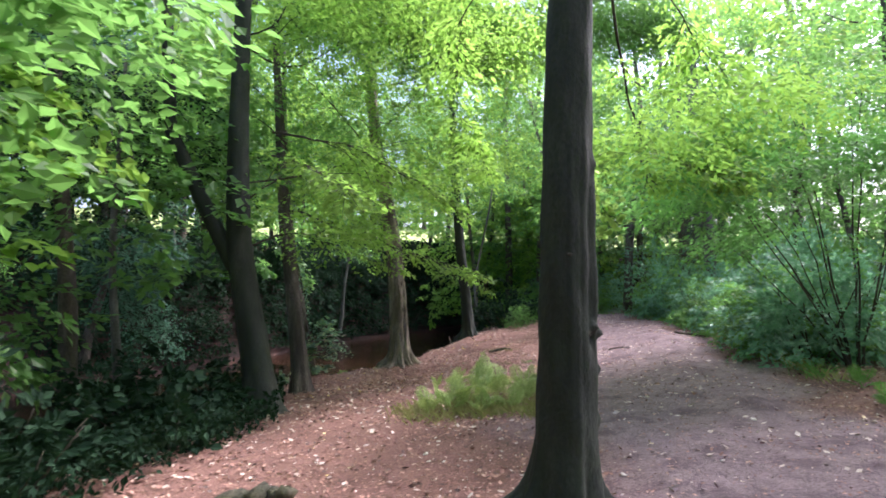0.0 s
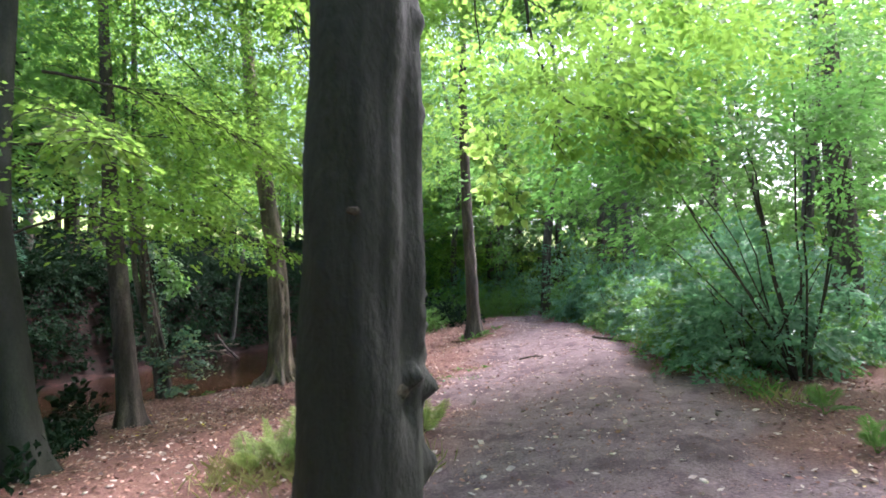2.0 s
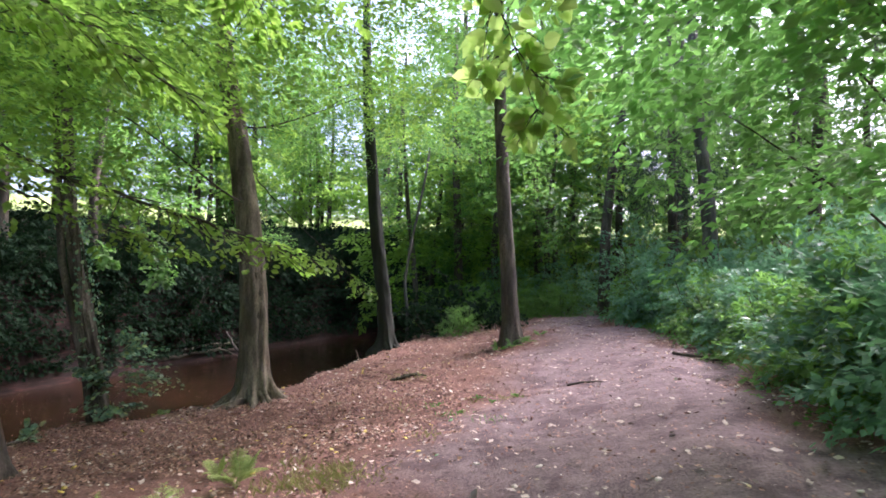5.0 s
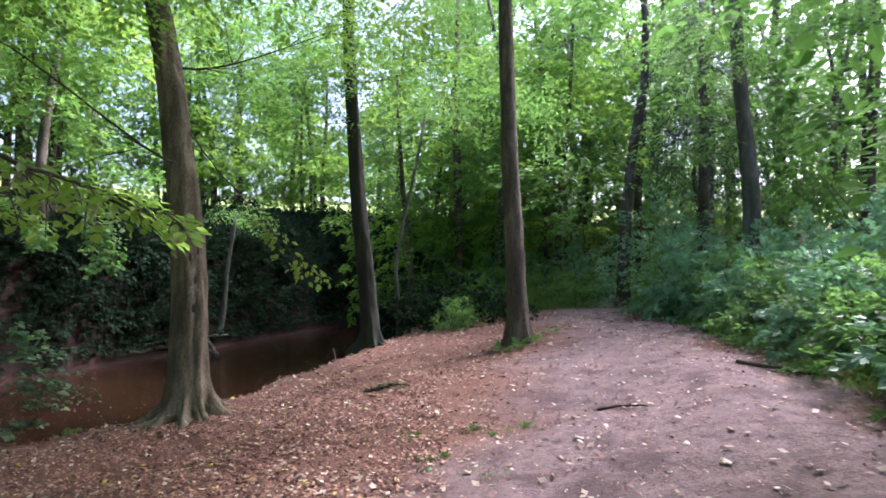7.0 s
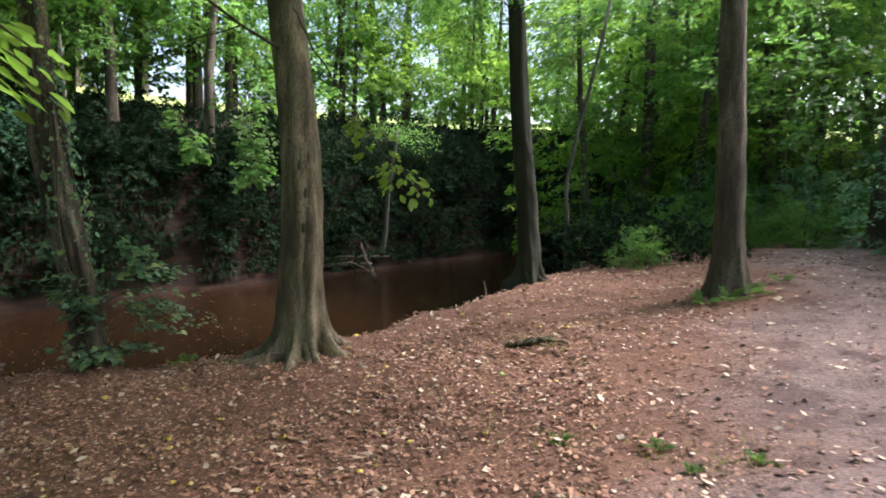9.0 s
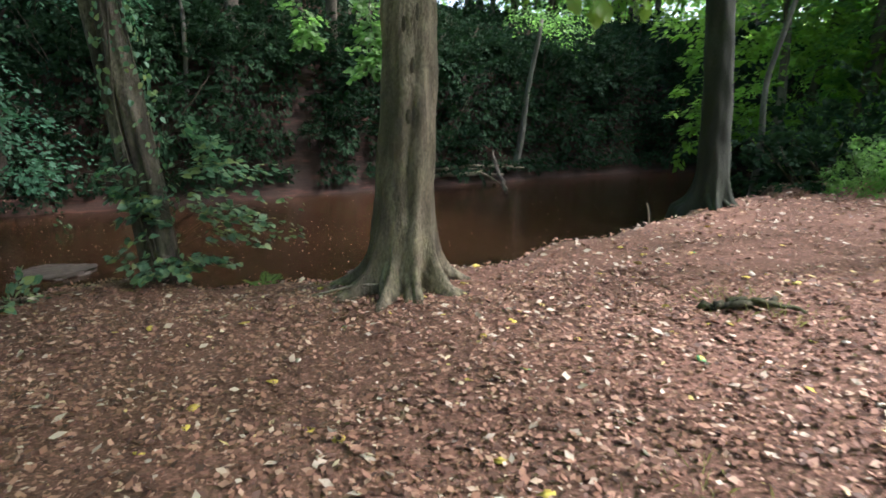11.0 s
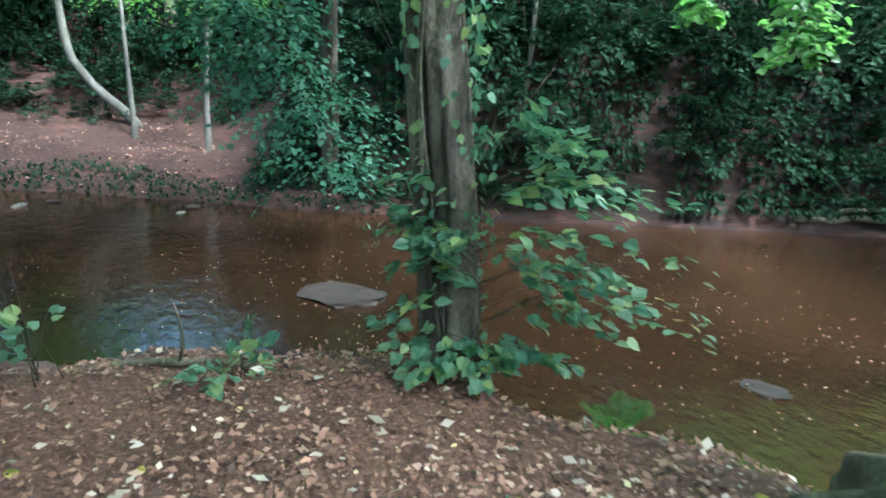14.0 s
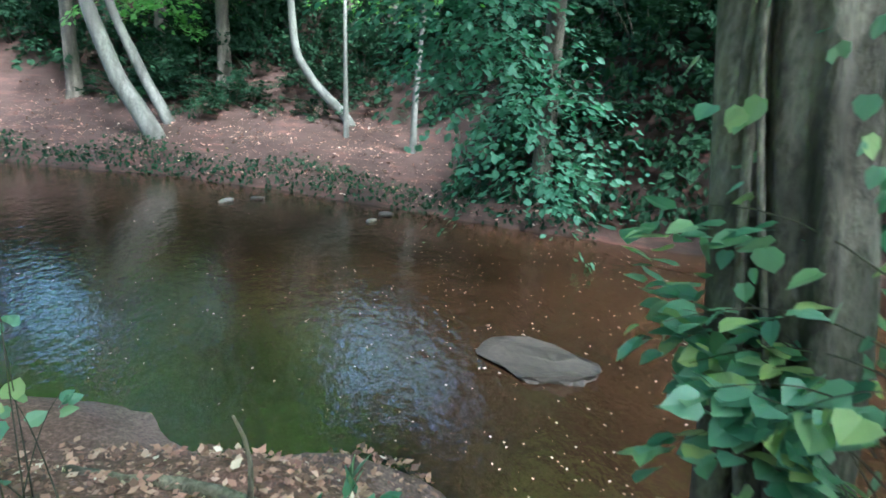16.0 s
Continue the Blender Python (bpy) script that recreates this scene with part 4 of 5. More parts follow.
leaning_sapling(-10.6, 23.0, [(-0.2, 0, 0), (1.5, 0.05, 0), (4.0, -0.1, 0)], 0.07, "thin sapling on the dark bank")

# far woods that close the view beyond the trunks
n = 9000
far_rng = np.random.default_rng(77)
turn = np.radians(far_rng.uniform(-25, 250, n))
far_r = far_rng.uniform(62, 90, n)
lift = 11 * far_rng.random(n) ** 1.2 * (0.75 + 0.25 * np.sin(turn * 23))
p = np.stack([far_r * np.sin(turn), 12 + far_r * np.cos(turn), lift], 1)
p[:, 2] += land(p[:, 0], p[:, 1])[0]
far_woods = raw_mesh("far_woods", *leaves(p, far_rng.normal(0, 1, (n, 3)), far_rng.normal(0, 1, (n, 3)), far_rng.uniform(0.7, 1.6, n)), GREEN, None, False)
tagged(far_woods, "distant green woods beyond the trees", "woods", kind="stuff")


def hazel(x, y):
    """A many-stemmed hazel with a wide leafy top."""
    rng2 = np.random.default_rng(71)
    t = thing("hazel_tree", (x, y, ground_at(x, y) - 0.05), "many-stemmed hazel with thin fanning stems beside the path", "tree")
    tops = [(-3.1, -1.0, 3.3), (-2.6, -0.8, 3.6), (-2.1, 0.2, 3.2), (-1.5, -0.4, 4.4), (-0.8, 0.3, 4.6), (-0.2, -0.6, 4.8), (0.4, 0.5, 4.8), (1.1, -0.2, 4.4), (1.8, 0.6, 3.8), (-1.0, 1.0, 4.2), (-2.9, 0.6, 2.9)]
    for tx, ty, tz in tops:
        a = math.atan2(ty, tx)
        s = np.array([0.16 * math.cos(a), 0.16 * math.sin(a), 0.0])
        u = np.linspace(0, 1, 10)[:, None]
        line = s + (np.array([tx, ty, tz]) - s) * u
        line[:, :2] *= (0.6 + 0.4 * u)
        line += rng2.normal(0, 0.025, line.shape)
        raw_mesh("stem", *tube(line, np.linspace(0.02, 0.006, 10) * rng2.uniform(0.7, 1.2), 7), TWIG, t)
    crown_part(t, [(a, b, c + 0.1, 0.9, 0.9, 0.5, 20) for a, b, c in tops] + [(-2.6, -1.6, 3.4, 1.1, 1.0, 0.5, 30), (-3.0, 0.2, 3.1, 1.0, 1.0, 0.45, 30), (0, 0, 2.3, 1.6, 1.6, 0.5, 26), (-2.4, -1.2, 2.9, 1.2, 1.0, 0.35, 40), (-1.2, -0.9, 3.5, 1.2, 1.0, 0.35, 44), (0.3, -0.8, 3.6, 1.2, 1.0, 0.35, 44), (1.5, -0.2, 3.0, 1.1, 1.0, 0.35, 40), (-1.6, 0.4, 2.2, 1.0, 0.9, 0.3, 24), (1.0, -0.6, 2.1, 1.0, 0.9, 0.3, 24)], SPRING, rng2, 0.1, 32, droop=0.3)


hazel(7.1, 10.1)


# ---- single boughs that hang into the way ----
def bough(name, pts, r, label, sprays, length, size, seed, leaf=LIME, shape="oval", count=18, first=0.25, twig=TWIG, droop=0.3, flat=0.22):
    """A bough along pts with leafy side twigs from the share first of its length on."""
    rng2 = np.random.default_rng(seed)
    pts = np.array(pts, float)
    t = thing(name, tuple(pts[0]), label, "branch")
    rel = pts - pts[0]
    k = np.linspace(0, len(rel) - 1, 24)
    line = np.stack([np.interp(k, np.arange(len(rel)), rel[:, q]) for q in range(3)], 1)
    line[1:-1] += rng2.normal(0, 0.012, (22, 3))
    raw_mesh("branch", *tube(line, np.linspace(r, r * 0.2, 24), 7), twig, t)
    idx = rng2.uniform(first, 1.0, sprays) * 23
    start = np.stack([np.interp(idx, np.arange(24), line[:, q]) for q in range(3)], 1)
    ax = unit(line[-1] - line[0])
    sd = unit(np.cross(ax, [0, 0, 1.0]))
    way = unit(ax * 0.75 + sd * rng2.choice([-1.0, 1.0], (sprays, 1)) * rng2.uniform(0.2, 1.0, (sprays, 1)) + rng2.normal(0, 0.15, (sprays, 3)))
    L = length * rng2.uniform(0.6, 1.2, sprays) * (1.15 - idx / 23 * 0.6)
    tw = [tube([s, s + w * l * 0.6 - np.array([0, 0, droop * 0.3 * l]), s + w * l - np.array([0, 0, droop * l])], [r * 0.25 + 0.001, r * 0.18 + 0.001, 0.001], 4) for s, w, l in zip(start, way, L)]
    raw_mesh("side_twig", *joined(tw), twig, t)["kind"] = "stuff"
    v, f = leaves(*spray_leaves(rng2, start, way, L, count, size, flat, droop, 0.3), shape)
    raw_mesh("foliage", v, f, leaf, t, False)["kind"] = "stuff"
    return t


bough("beech_bough", [(-3.35, 13.5, 3.1), (-2.2, 13.0, 2.55), (-0.7, 12.75, 2.1), (0.2, 12.65, 1.8), (0.8, 12.6, 1.6)], 0.03, "bright beech bough reaching out over the bank", 46, 0.75, 0.085, 81, count=16)
bough("beech_bough", [(-3.35, 13.6, 2.6), (-2.4, 13.6, 2.2), (-1.4, 13.6, 1.85), (-0.8, 13.6, 1.65)], 0.014, "lower beech bough with sparse leaves over the bank", 24, 0.6, 0.08, 82, count=12)
bough("bare_bough", [(-1.25, 17.9, 3.3), (-0.5, 16.9, 2.6), (0.3, 16.0, 1.95), (0.9, 15.5, 1.4), (1.28, 15.25, 1.13)], 0.011, "thin half-bare twig hanging before the old beech", 22, 0.4, 0.07, 83, leaf=LIME, count=7, first=0.5)
bough("hanging_bough", [(1.15, 4.8, 5.6), (1.9, 6.6, 5.4), (2.5, 8.1, 4.7), (2.62, 8.15, 4.05), (2.8, 8.1, 3.42), (2.86, 8.05, 3.1), (2.78, 8.0, 2.75)], 0.026, "dark crooked beech bough hanging over the path", 14, 0.5, 0.085, 84, count=14)
bough("hanging_bough", [(2.8, 8.1, 3.42), (3.1, 8.0, 3.2), (3.45, 7.9, 3.02), (4.1, 7.8, 2.95)], 0.014, "beech bough spreading over the path", 30, 0.75, 0.09, 85, count=18)
bough("hanging_bough", [(1.0, 4.7, 4.6), (1.7, 6.6, 4.5), (2.1, 8.2, 3.8), (2.4, 9.1, 2.9), (2.75, 9.6, 2.35)], 0.011, "beech bough with a bright leaf cluster over the path", 26, 0.6, 0.095, 86, leaf=SUNLIT, count=11, first=0.62, droop=0.15, flat=0.75, shape="broad")
bough("hanging_bough", [(1.0, 4.7, 4.9), (0.2, 7.0, 4.7), (0.2, 9.0, 4.1), (0.9, 10.6, 3.4)], 0.012, "beech bough above the path", 60, 0.8, 0.09, 87, count=20, first=0.3)
bough("hanging_bough", [(1.2, 4.7, 5.0), (3.0, 7.0, 4.6), (4.2, 8.6, 4.0), (4.9, 9.8, 3.3)], 0.011, "leafy beech bough above the path", 60, 0.8, 0.09, 88, count=20, first=0.3)
bough("hanging_bough", [(-2.9, 9.8, 4.0), (-1.6, 9.9, 3.8), (-0.4, 10.2, 3.2), (0.3, 10.6, 2.75)], 0.022, "layered beech bough beside the path", 60, 0.8, 0.085, 89, count=20, first=0.2)
bough("hanging_bough", [(-2.9, 9.8, 3.6), (-2.2, 8.8, 3.3), (-1.6, 8.0, 2.9), (-1.2, 7.4, 2.6)], 0.02, "layered beech bough above the slope", 46, 0.75, 0.085, 90, count=20, first=0.2)

bough("maple_bough", [(-8.2, 26.5, 3.6), (-7.2, 25.6, 3.0), (-6.4, 24.6, 2.3), (-5.8, 23.8, 1.6), (-5.6, 23.4, 1.2)], 0.02, "bright maple bough hanging from the steep far bank", 44, 0.8, 0.12, 95, count=16, leaf=GREEN, droop=0.2, shape="broad")
bough("maple_bough", [(-9.6, 25.0, 3.4), (-8.4, 24.4, 2.9), (-7.4, 23.6, 2.2), (-6.9, 23.2, 1.7)], 0.018, "leafy maple bough over the river", 30, 0.7, 0.12, 96, count=14, leaf=GREEN, droop=0.2, shape="broad")

# ---- shrub, ivy and ferns ----
def sprouts(name, x, y, z, ways, label, leaf, seed, size=0.12, count=13, per=3, start=0.0):
    """A shrub of arching shoots with broad leaves. ways: tips of its shoots from the base."""
    rng2 = np.random.default_rng(seed)
    t = thing(name, (x, y, z), label, "shrub")
    P, W, L = [], [], []
    for w in ways:
        w = np.array(w, float)
        for _ in range(per):
            tip = w + rng2.normal(0, 0.12, 3)
            root = np.array([rng2.normal(0, 0.05), rng2.normal(0, 0.05), start * tip[2] * rng2.uniform(0.6, 1.15)])
            u = np.linspace(0, 1, 8)[:, None]
            line = root + (tip - root) * u + np.array([0, 0, 0.16]) * np.sin(np.pi * u) * np.linalg.norm(tip - root)
            raw_mesh("shoot", *tube(line, np.linspace(0.0036, 0.001, 8), 5), TWIG, t)
            P.append(line[2])
            W.append(line[-1] - line[2])
            L.append(np.linalg.norm(line[-1] - line[2]) * 1.15)
    p, d, n2, s = spray_leaves(rng2, np.array(P), np.array(W), np.array(L), count, size, 0.22, 0.1, 0.3)
    raw_mesh("foliage", *leaves(p, d, n2, s, "broad", 0.2), leaf, t, False)["kind"] = "stuff"
    return t


SPROUT = leaf_material("shrub_leaves", [(0.045, 0.115, 0.075), (0.085, 0.18, 0.12), (0.14, 0.25, 0.17), (0.2, 0.3, 0.16), (0.34, 0.38, 0.12)], (0.17, 0.38, 0.19), 0.34, 0.5, 0.1)
foot = ground_at(-3.75, 17.3)
sprouts("bank_shrub", -3.72, 17.38, foot, [(-0.35, -0.4, 1.0), (-0.2, -0.37, 0.8), (-0.07, -0.3, 0.6), (-0.15, -0.4, 0.4), (-0.6, -0.25, 1.0), (0.2, 0.45, 1.35), (-0.05, 0.8, 1.25), (0.5, 0.3, 0.75), (0.35, 0.55, 0.6), (0.3, 0.4, 1.4), (0.35, 0.9, 0.5), (0.6, 1.0, 0.75), (0.4, 1.0, 1.1), (0.2, -0.1, 0.2), (0.35, 0.25, 0.15), (0.1, -0.3, 0.12)],
        "green shrub with broad leaves round the foot of a trunk", SPROUT, 91, 0.084, 24, 3, 1.0)
sprouts("bank_shrub", -4.7, 15.1, ground_at(-4.7, 15.1), [(-0.1, -0.1, 0.7), (0.1, -0.1, 0.5), (-0.2, 0.05, 0.4)], "small broad-leaved shrub at the water's edge", SPROUT, 92, 0.075, 4, 2)
sprouts("bank_shrub", -4.4, 16.1, ground_at(-4.4, 16.1), [(0.1, 0.1, 0.2), (-0.2, 0.2, 0.15), (0.2, -0.2, 0.12)], "low broad-leaved seedling on the bank", SPROUT, 93, 0.09, 8)
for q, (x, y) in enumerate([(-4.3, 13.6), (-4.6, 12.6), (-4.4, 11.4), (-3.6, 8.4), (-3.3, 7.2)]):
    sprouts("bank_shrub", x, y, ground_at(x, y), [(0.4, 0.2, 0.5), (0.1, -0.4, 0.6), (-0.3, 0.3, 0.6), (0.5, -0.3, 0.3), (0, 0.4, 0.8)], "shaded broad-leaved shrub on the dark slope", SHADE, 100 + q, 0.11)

# ivy on the old trunk and over the far bank
rng = np.random.default_rng(8)
n = 520
a, h = rng.uniform(0, 6.28, n), rng.uniform(0, 1, n) ** 0.8 * 4.5
bx, by = -3.89 - 0.165 * h, 17.36 - 0.015 * h
keep = np.cos(a - 1.1) > -0.1
out = np.stack([np.cos(a), np.sin(a), np.zeros(n)], 1)
p = np.stack([bx, by, foot + h], 1) + out * rng.uniform(0.16, 0.3, (n, 1))
ivy = raw_mesh("ivy", *leaves(p[keep], (rng.normal(0, 0.4, (n, 3)) + [0, 0, -0.8])[keep], out[keep] + rng.normal(0, 0.3, (keep.sum(), 3)), rng.uniform(0.035, 0.075, keep.sum()), "broad"), SPROUT, None, False)
tagged(ivy, "straggling ivy clinging to the weathered trunk", "ivy", kind="stuff")


# vines that climb the weathered trunk
rng = np.random.default_rng(21)
for q in range(6):
    a0 = rng.uniform(-2.6, 1.4)
    h = np.linspace(0, 4.0, 26)
    a = a0 + 0.5 * np.sin(h * 1.7 + q) + 0.12 * h
    r = 0.155 - 0.012 * h + rng.uniform(0.005, 0.05)
    line = np.stack([-3.89 - 0.165 * h + r * np.cos(a), 17.36 - 0.015 * h + r * np.sin(a), foot - 0.1 + h], 1)
    vine = thing("ivy_vine", tuple(line[0]), "thin woody ivy stem with leaves climbing the weathered trunk", "ivy", "ivy stems")
    raw_mesh("stem", *tube(line - line[0], np.linspace(0.016, 0.006, 26) * rng.uniform(0.6, 1.4), 6), PATCHY, vine)
    k = rng.integers(6, 25, 34)
    away = np.stack([np.cos(a[k]), np.sin(a[k]), np.zeros(34)], 1)
    spot = line[k] - line[0] + away * rng.uniform(0.01, 0.12, (34, 1)) + rng.normal(0, 0.04, (34, 3))
    raw_mesh("foliage", *leaves(spot, rng.normal(0, 0.5, (34, 3)) + [0, 0, -0.7] + away * 0.4, away + rng.normal(0, 0.4, (34, 3)), rng.uniform(0.04, 0.085, 34), "broad"), SPROUT, vine, False)["kind"] = "stuff"


def carpet(name, n, box, size, leaf, seed, label, test, lift=(0.02, 0.3), shape="diamond"):
    """A loose carpet of leaves over a stretch of bank."""
    rng2 = np.random.default_rng(seed)
    x, y = rng2.uniform(box[0], box[1], 5 * n), rng2.uniform(box[2], box[3], 5 * n)
    e = 0.15
    steep = np.hypot(land(x + e, y)[0] - land(x - e, y)[0], land(x, y + e)[0] - land(x, y - e)[0]) / (2 * e)
    ok = test(x, y) & (rng2.random(5 * n) < np.hypot(1, steep) / 3.5)
    x, y = x[ok], y[ok]
    z = land(x, y)[0]
    nx, ny = (land(x - e, y)[0] - land(x + e, y)[0]) / (2 * e), (land(x, y - e)[0] - land(x, y + e)[0]) / (2 * e)
    nor = unit(np.stack([nx, ny, np.ones_like(nx)], 1))
    p = np.stack([x, y, z], 1) + nor * rng2.uniform(*lift, (len(x), 1))
    d = np.stack([nx, ny, -0.5 - np.hypot(nx, ny) * 0.3], 1) * 0.8 + rng2.normal(0, 0.6, (len(x), 3))
    v, f = leaves(p, d, nor + rng2.normal(0, 0.45, (len(x), 3)), size * rng2.uniform(0.6, 1.3, len(x)), shape)
    return tagged(raw_mesh(name, v, f, leaf, None, False), label, "plants", kind="stuff")


def on_cliff(x, y):
    d = line_distance(x, y, FAR_SHORE)
    patchy = np.sin(x * 0.9 + 1.3 * np.sin(y * 0.5)) + np.sin(y * 0.8 - x * 0.3)
    return ~inside(x, y, RIVER) & (y > 18.8 + 0.8 * np.sin(2.1 * x)) & (d > 0.25) & (d < 6.5) & (d < line_distance(x, y, NEAR_SHORE)) & (patchy + np.sin(3.1 * x + 2.3 * y) * 0.6 > np.where(d > 1.0, -2.4, -1.7))


def on_upper_bank(x, y):
    d = line_distance(x, y, FAR_SHORE)
    return ~inside(x, y, RIVER) & (d > 5.0) & (d < 8.0) & (d < line_distance(x, y, NEAR_SHORE))


def on_ledge(x, y):
    d = line_distance(x, y, FAR_SHORE)
    return ~inside(x, y, RIVER) & (d < 0.9 + 0.3 * np.sin(y * 1.7)) & (d < line_distance(x, y, NEAR_SHORE))


def on_near_slope(x, y):
    d = line_distance(x, y, NEAR_SHORE)
    return ~inside(x, y, RIVER) & (y < 13.2) & (x < np.interp(y, [4, 6, 8.6, 12, 15], [-3.6, -2.9, -2.4, -3.2, -4.2])) & (d < line_distance(x, y, FAR_SHORE))


carpet("bank_undergrowth", 90000, (-17, 6, 18, 48), 0.15, SHADE, 51, "shade-dark ivy and undergrowth covering the steep far bank", on_cliff)
carpet("bank_undergrowth", 24000, (-24, -10, 2, 20), 0.15, SHADE, 52, "shade-dark undergrowth on top of the low far bank", on_upper_bank, (0.02, 0.7))
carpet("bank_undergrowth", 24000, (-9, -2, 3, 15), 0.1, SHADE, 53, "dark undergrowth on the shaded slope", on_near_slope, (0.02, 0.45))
carpet("ledge_plants", 16000, (-19, -10, 6, 20), 0.1, SHADE, 54, "low shade-dark green plants along the far waterline", on_ledge, (0.0, 0.25))


def fern(x, y, fronds, length, seed, label, leaf=FERN, upright=0.0):
    """A fern: arching fronds whose side stalks carry small leaflets."""
    rng2 = np.random.default_rng(seed)
    t = thing("fern", (x, y, ground_at(x, y)), label, "fern", "ferns")
    for q in range(fronds):
        a = 6.28 * q / fronds + rng2.uniform(-0.5, 0.5)
        L = length * rng2.uniform(0.6, 1.2)
        lean = rng2.uniform(0.3, 1.0) * (1 - 0.5 * upright)
        u = np.linspace(0, 1, 22)
        r, z = L * lean * u, L * (1.1 - 0.4 * lean) * u - 0.5 * L * lean * u ** 2.4
        swing = rng2.normal(0, 0.12) * u ** 2 * L
        out, side = np.array([math.cos(a), math.sin(a), 0.0]), np.array([-math.sin(a), math.cos(a), 0.0])
        line = out * r[:, None] + side * swing[:, None] + np.array([0, 0, 1.0]) * z[:, None]
        axis = unit(np.gradient(line, axis=0))
        P, D, S = [], [], []
        for k in range(6, 22):
            reach = 0.27 * L * math.sin(math.pi * (0.24 + 0.74 * (k - 6) / 15)) ** 0.8 * rng2.uniform(0.8, 1.1)
            for s in (-1, 1):
                stalk = unit(axis[k] * 0.5 + side * s + rng2.normal(0, 0.1, 3) - np.array([0, 0, 0.15]))
                m = np.linspace(0.12, 1.0, 8)
                for w in (-1, 1):
                    P.append(line[k] + stalk * reach * m[:, None] - np.array([0, 0, 0.12]) * reach * m[:, None] ** 2)
                    D.append(stalk * 0.55 + axis[k] * w + np.zeros((8, 1)))
                    S.append(reach * (0.34 - 0.2 * m))
        P, D, S = np.vstack(P), np.vstack(D), np.concatenate(S)
        up = np.array([0, 0, 1.0]) - out * 0.35 + rng2.normal(0, 0.25, P.shape)
        raw_mesh("frond", *joined([leaves(P, D, up, np.maximum(S * 1.25, 0.008), "pinna"), tube(line, np.linspace(0.004, 0.0012, 22), 4)]), leaf, t, False)


for q, (x, y, k, L) in enumerate([(0.4, 8.85, 5, 0.95), (0.15, 8.4, 5, 0.6), (0.85, 9.2, 5, 0.85), (1.25, 8.8, 5, 0.55), (0.0, 8.95, 5, 0.6), (1.55, 9.1, 5, 0.5), (0.75, 9.6, 5, 0.7), (0.75, 8.45, 5, 0.5), (1.3, 9.5, 5, 0.6), (0.5, 8.15, 5, 0.4), (1.0, 8.3, 5, 0.4), (1.75, 9.6, 5, 0.5), (-0.2, 8.5, 5, 0.45), (0.25, 12.1, 9, 0.5), (-0.1, 12.6, 6, 0.32)]):
    fern(x, y, k, L, 200 + q, "yellow-green bracken fern on the leafy slope", upright=0.5)
for q, (x, y, k, L) in enumerate([(5.2, 6.9, 7, 0.4), (5.9, 8.3, 7, 0.4), (-3.05, 18.0, 8, 0.35), (5.0, 20.9, 7, 0.35), (3.85, 20.1, 7, 0.4), (4.5, 20.2, 7, 0.35), (4.15, 19.95, 6, 0.3)]):
    fern(x, y, k, L, 220 + q, "small green fern on the ground", GREEN)


def tuft(x, y, blades, height, seed, label, leaf=DRY):
    rng2 = np.random.default_rng(seed)
    p = np.stack([rng2.normal(0, 0.13, blades), rng2.normal(0, 0.13, blades), np.zeros(blades)], 1)
    d = np.stack([rng2.normal(0, 0.5, blades), rng2.normal(0, 0.5, blades), np.ones(blades)], 1)
    side = unit(np.cross(d, rng2.normal(0, 1, (blades, 3)))) * 0.004
    h = height * rng2.uniform(0.5, 1.2, (blades, 1))
    v = np.stack([p - side, p + side, p + unit(d) * h * 0.6 + side * 0.8, p + unit(d) * h + d * [0.15, 0.15, -0.1] * h], 1).reshape(-1, 3)
    k = np.arange(blades)[:, None] * 4
    f = np.vstack([k + [0, 1, 2], k + [0, 2, 3]])
    ob = raw_mesh("grass_tuft", v, f, leaf, None, False)
    ob.location = (x, y, ground_at(x, y) - 0.02)
    tagged(ob, label, "grass", "grass tufts", "stuff")


rng = np.random.default_rng(9)
for q in range(26):
    tuft(0.75 + rng.normal(0, 0.65), 8.4 + rng.normal(0, 0.5), 60, 0.24, 300 + q, "thin dry grass among the ferns")
for q in range(14):
    tuft(1.2 + rng.normal(0, 0.35), 12.0 + rng.normal(0, 0.35), 50, 0.14, 330 + q, "thin dry grass on the slope")
for q, (x, y) in enumerate([(2.93, 15.2), (2.37, 15.6), (3.4, 15.15), (2.54, 14.4), (1.76, 15.8), (3.0, 13.7), (2.2, 13.2)]):
    tuft(x, y, 40, 0.1, 350 + q, "small grass tuft on the trodden slope", GREEN if q % 2 else DRY)
for q in range(46):
    y = 9.0 + 0.32 * q
    x = np.interp(y, [0, 6, 10, 14, 20, 24, 32], [4.6, 4.9, 5.6, 6.6, 7.9, 7.9, 10.0]) + rng.uniform(0.2, 0.9)
    tuft(x, y, 46, 0.26, 360 + q, "grass along the edge of the path", GREEN if q % 3 else DRY)
for q, (x, y) in enumerate([(2.93, 15.3), (3.5, 15.2), (2.3, 15.55), (2.6, 14.45), (3.1, 15.0)]):
    fern(x, y, 5, 0.11, 410 + q, "small green seedling fern among fallen leaves", GREEN)


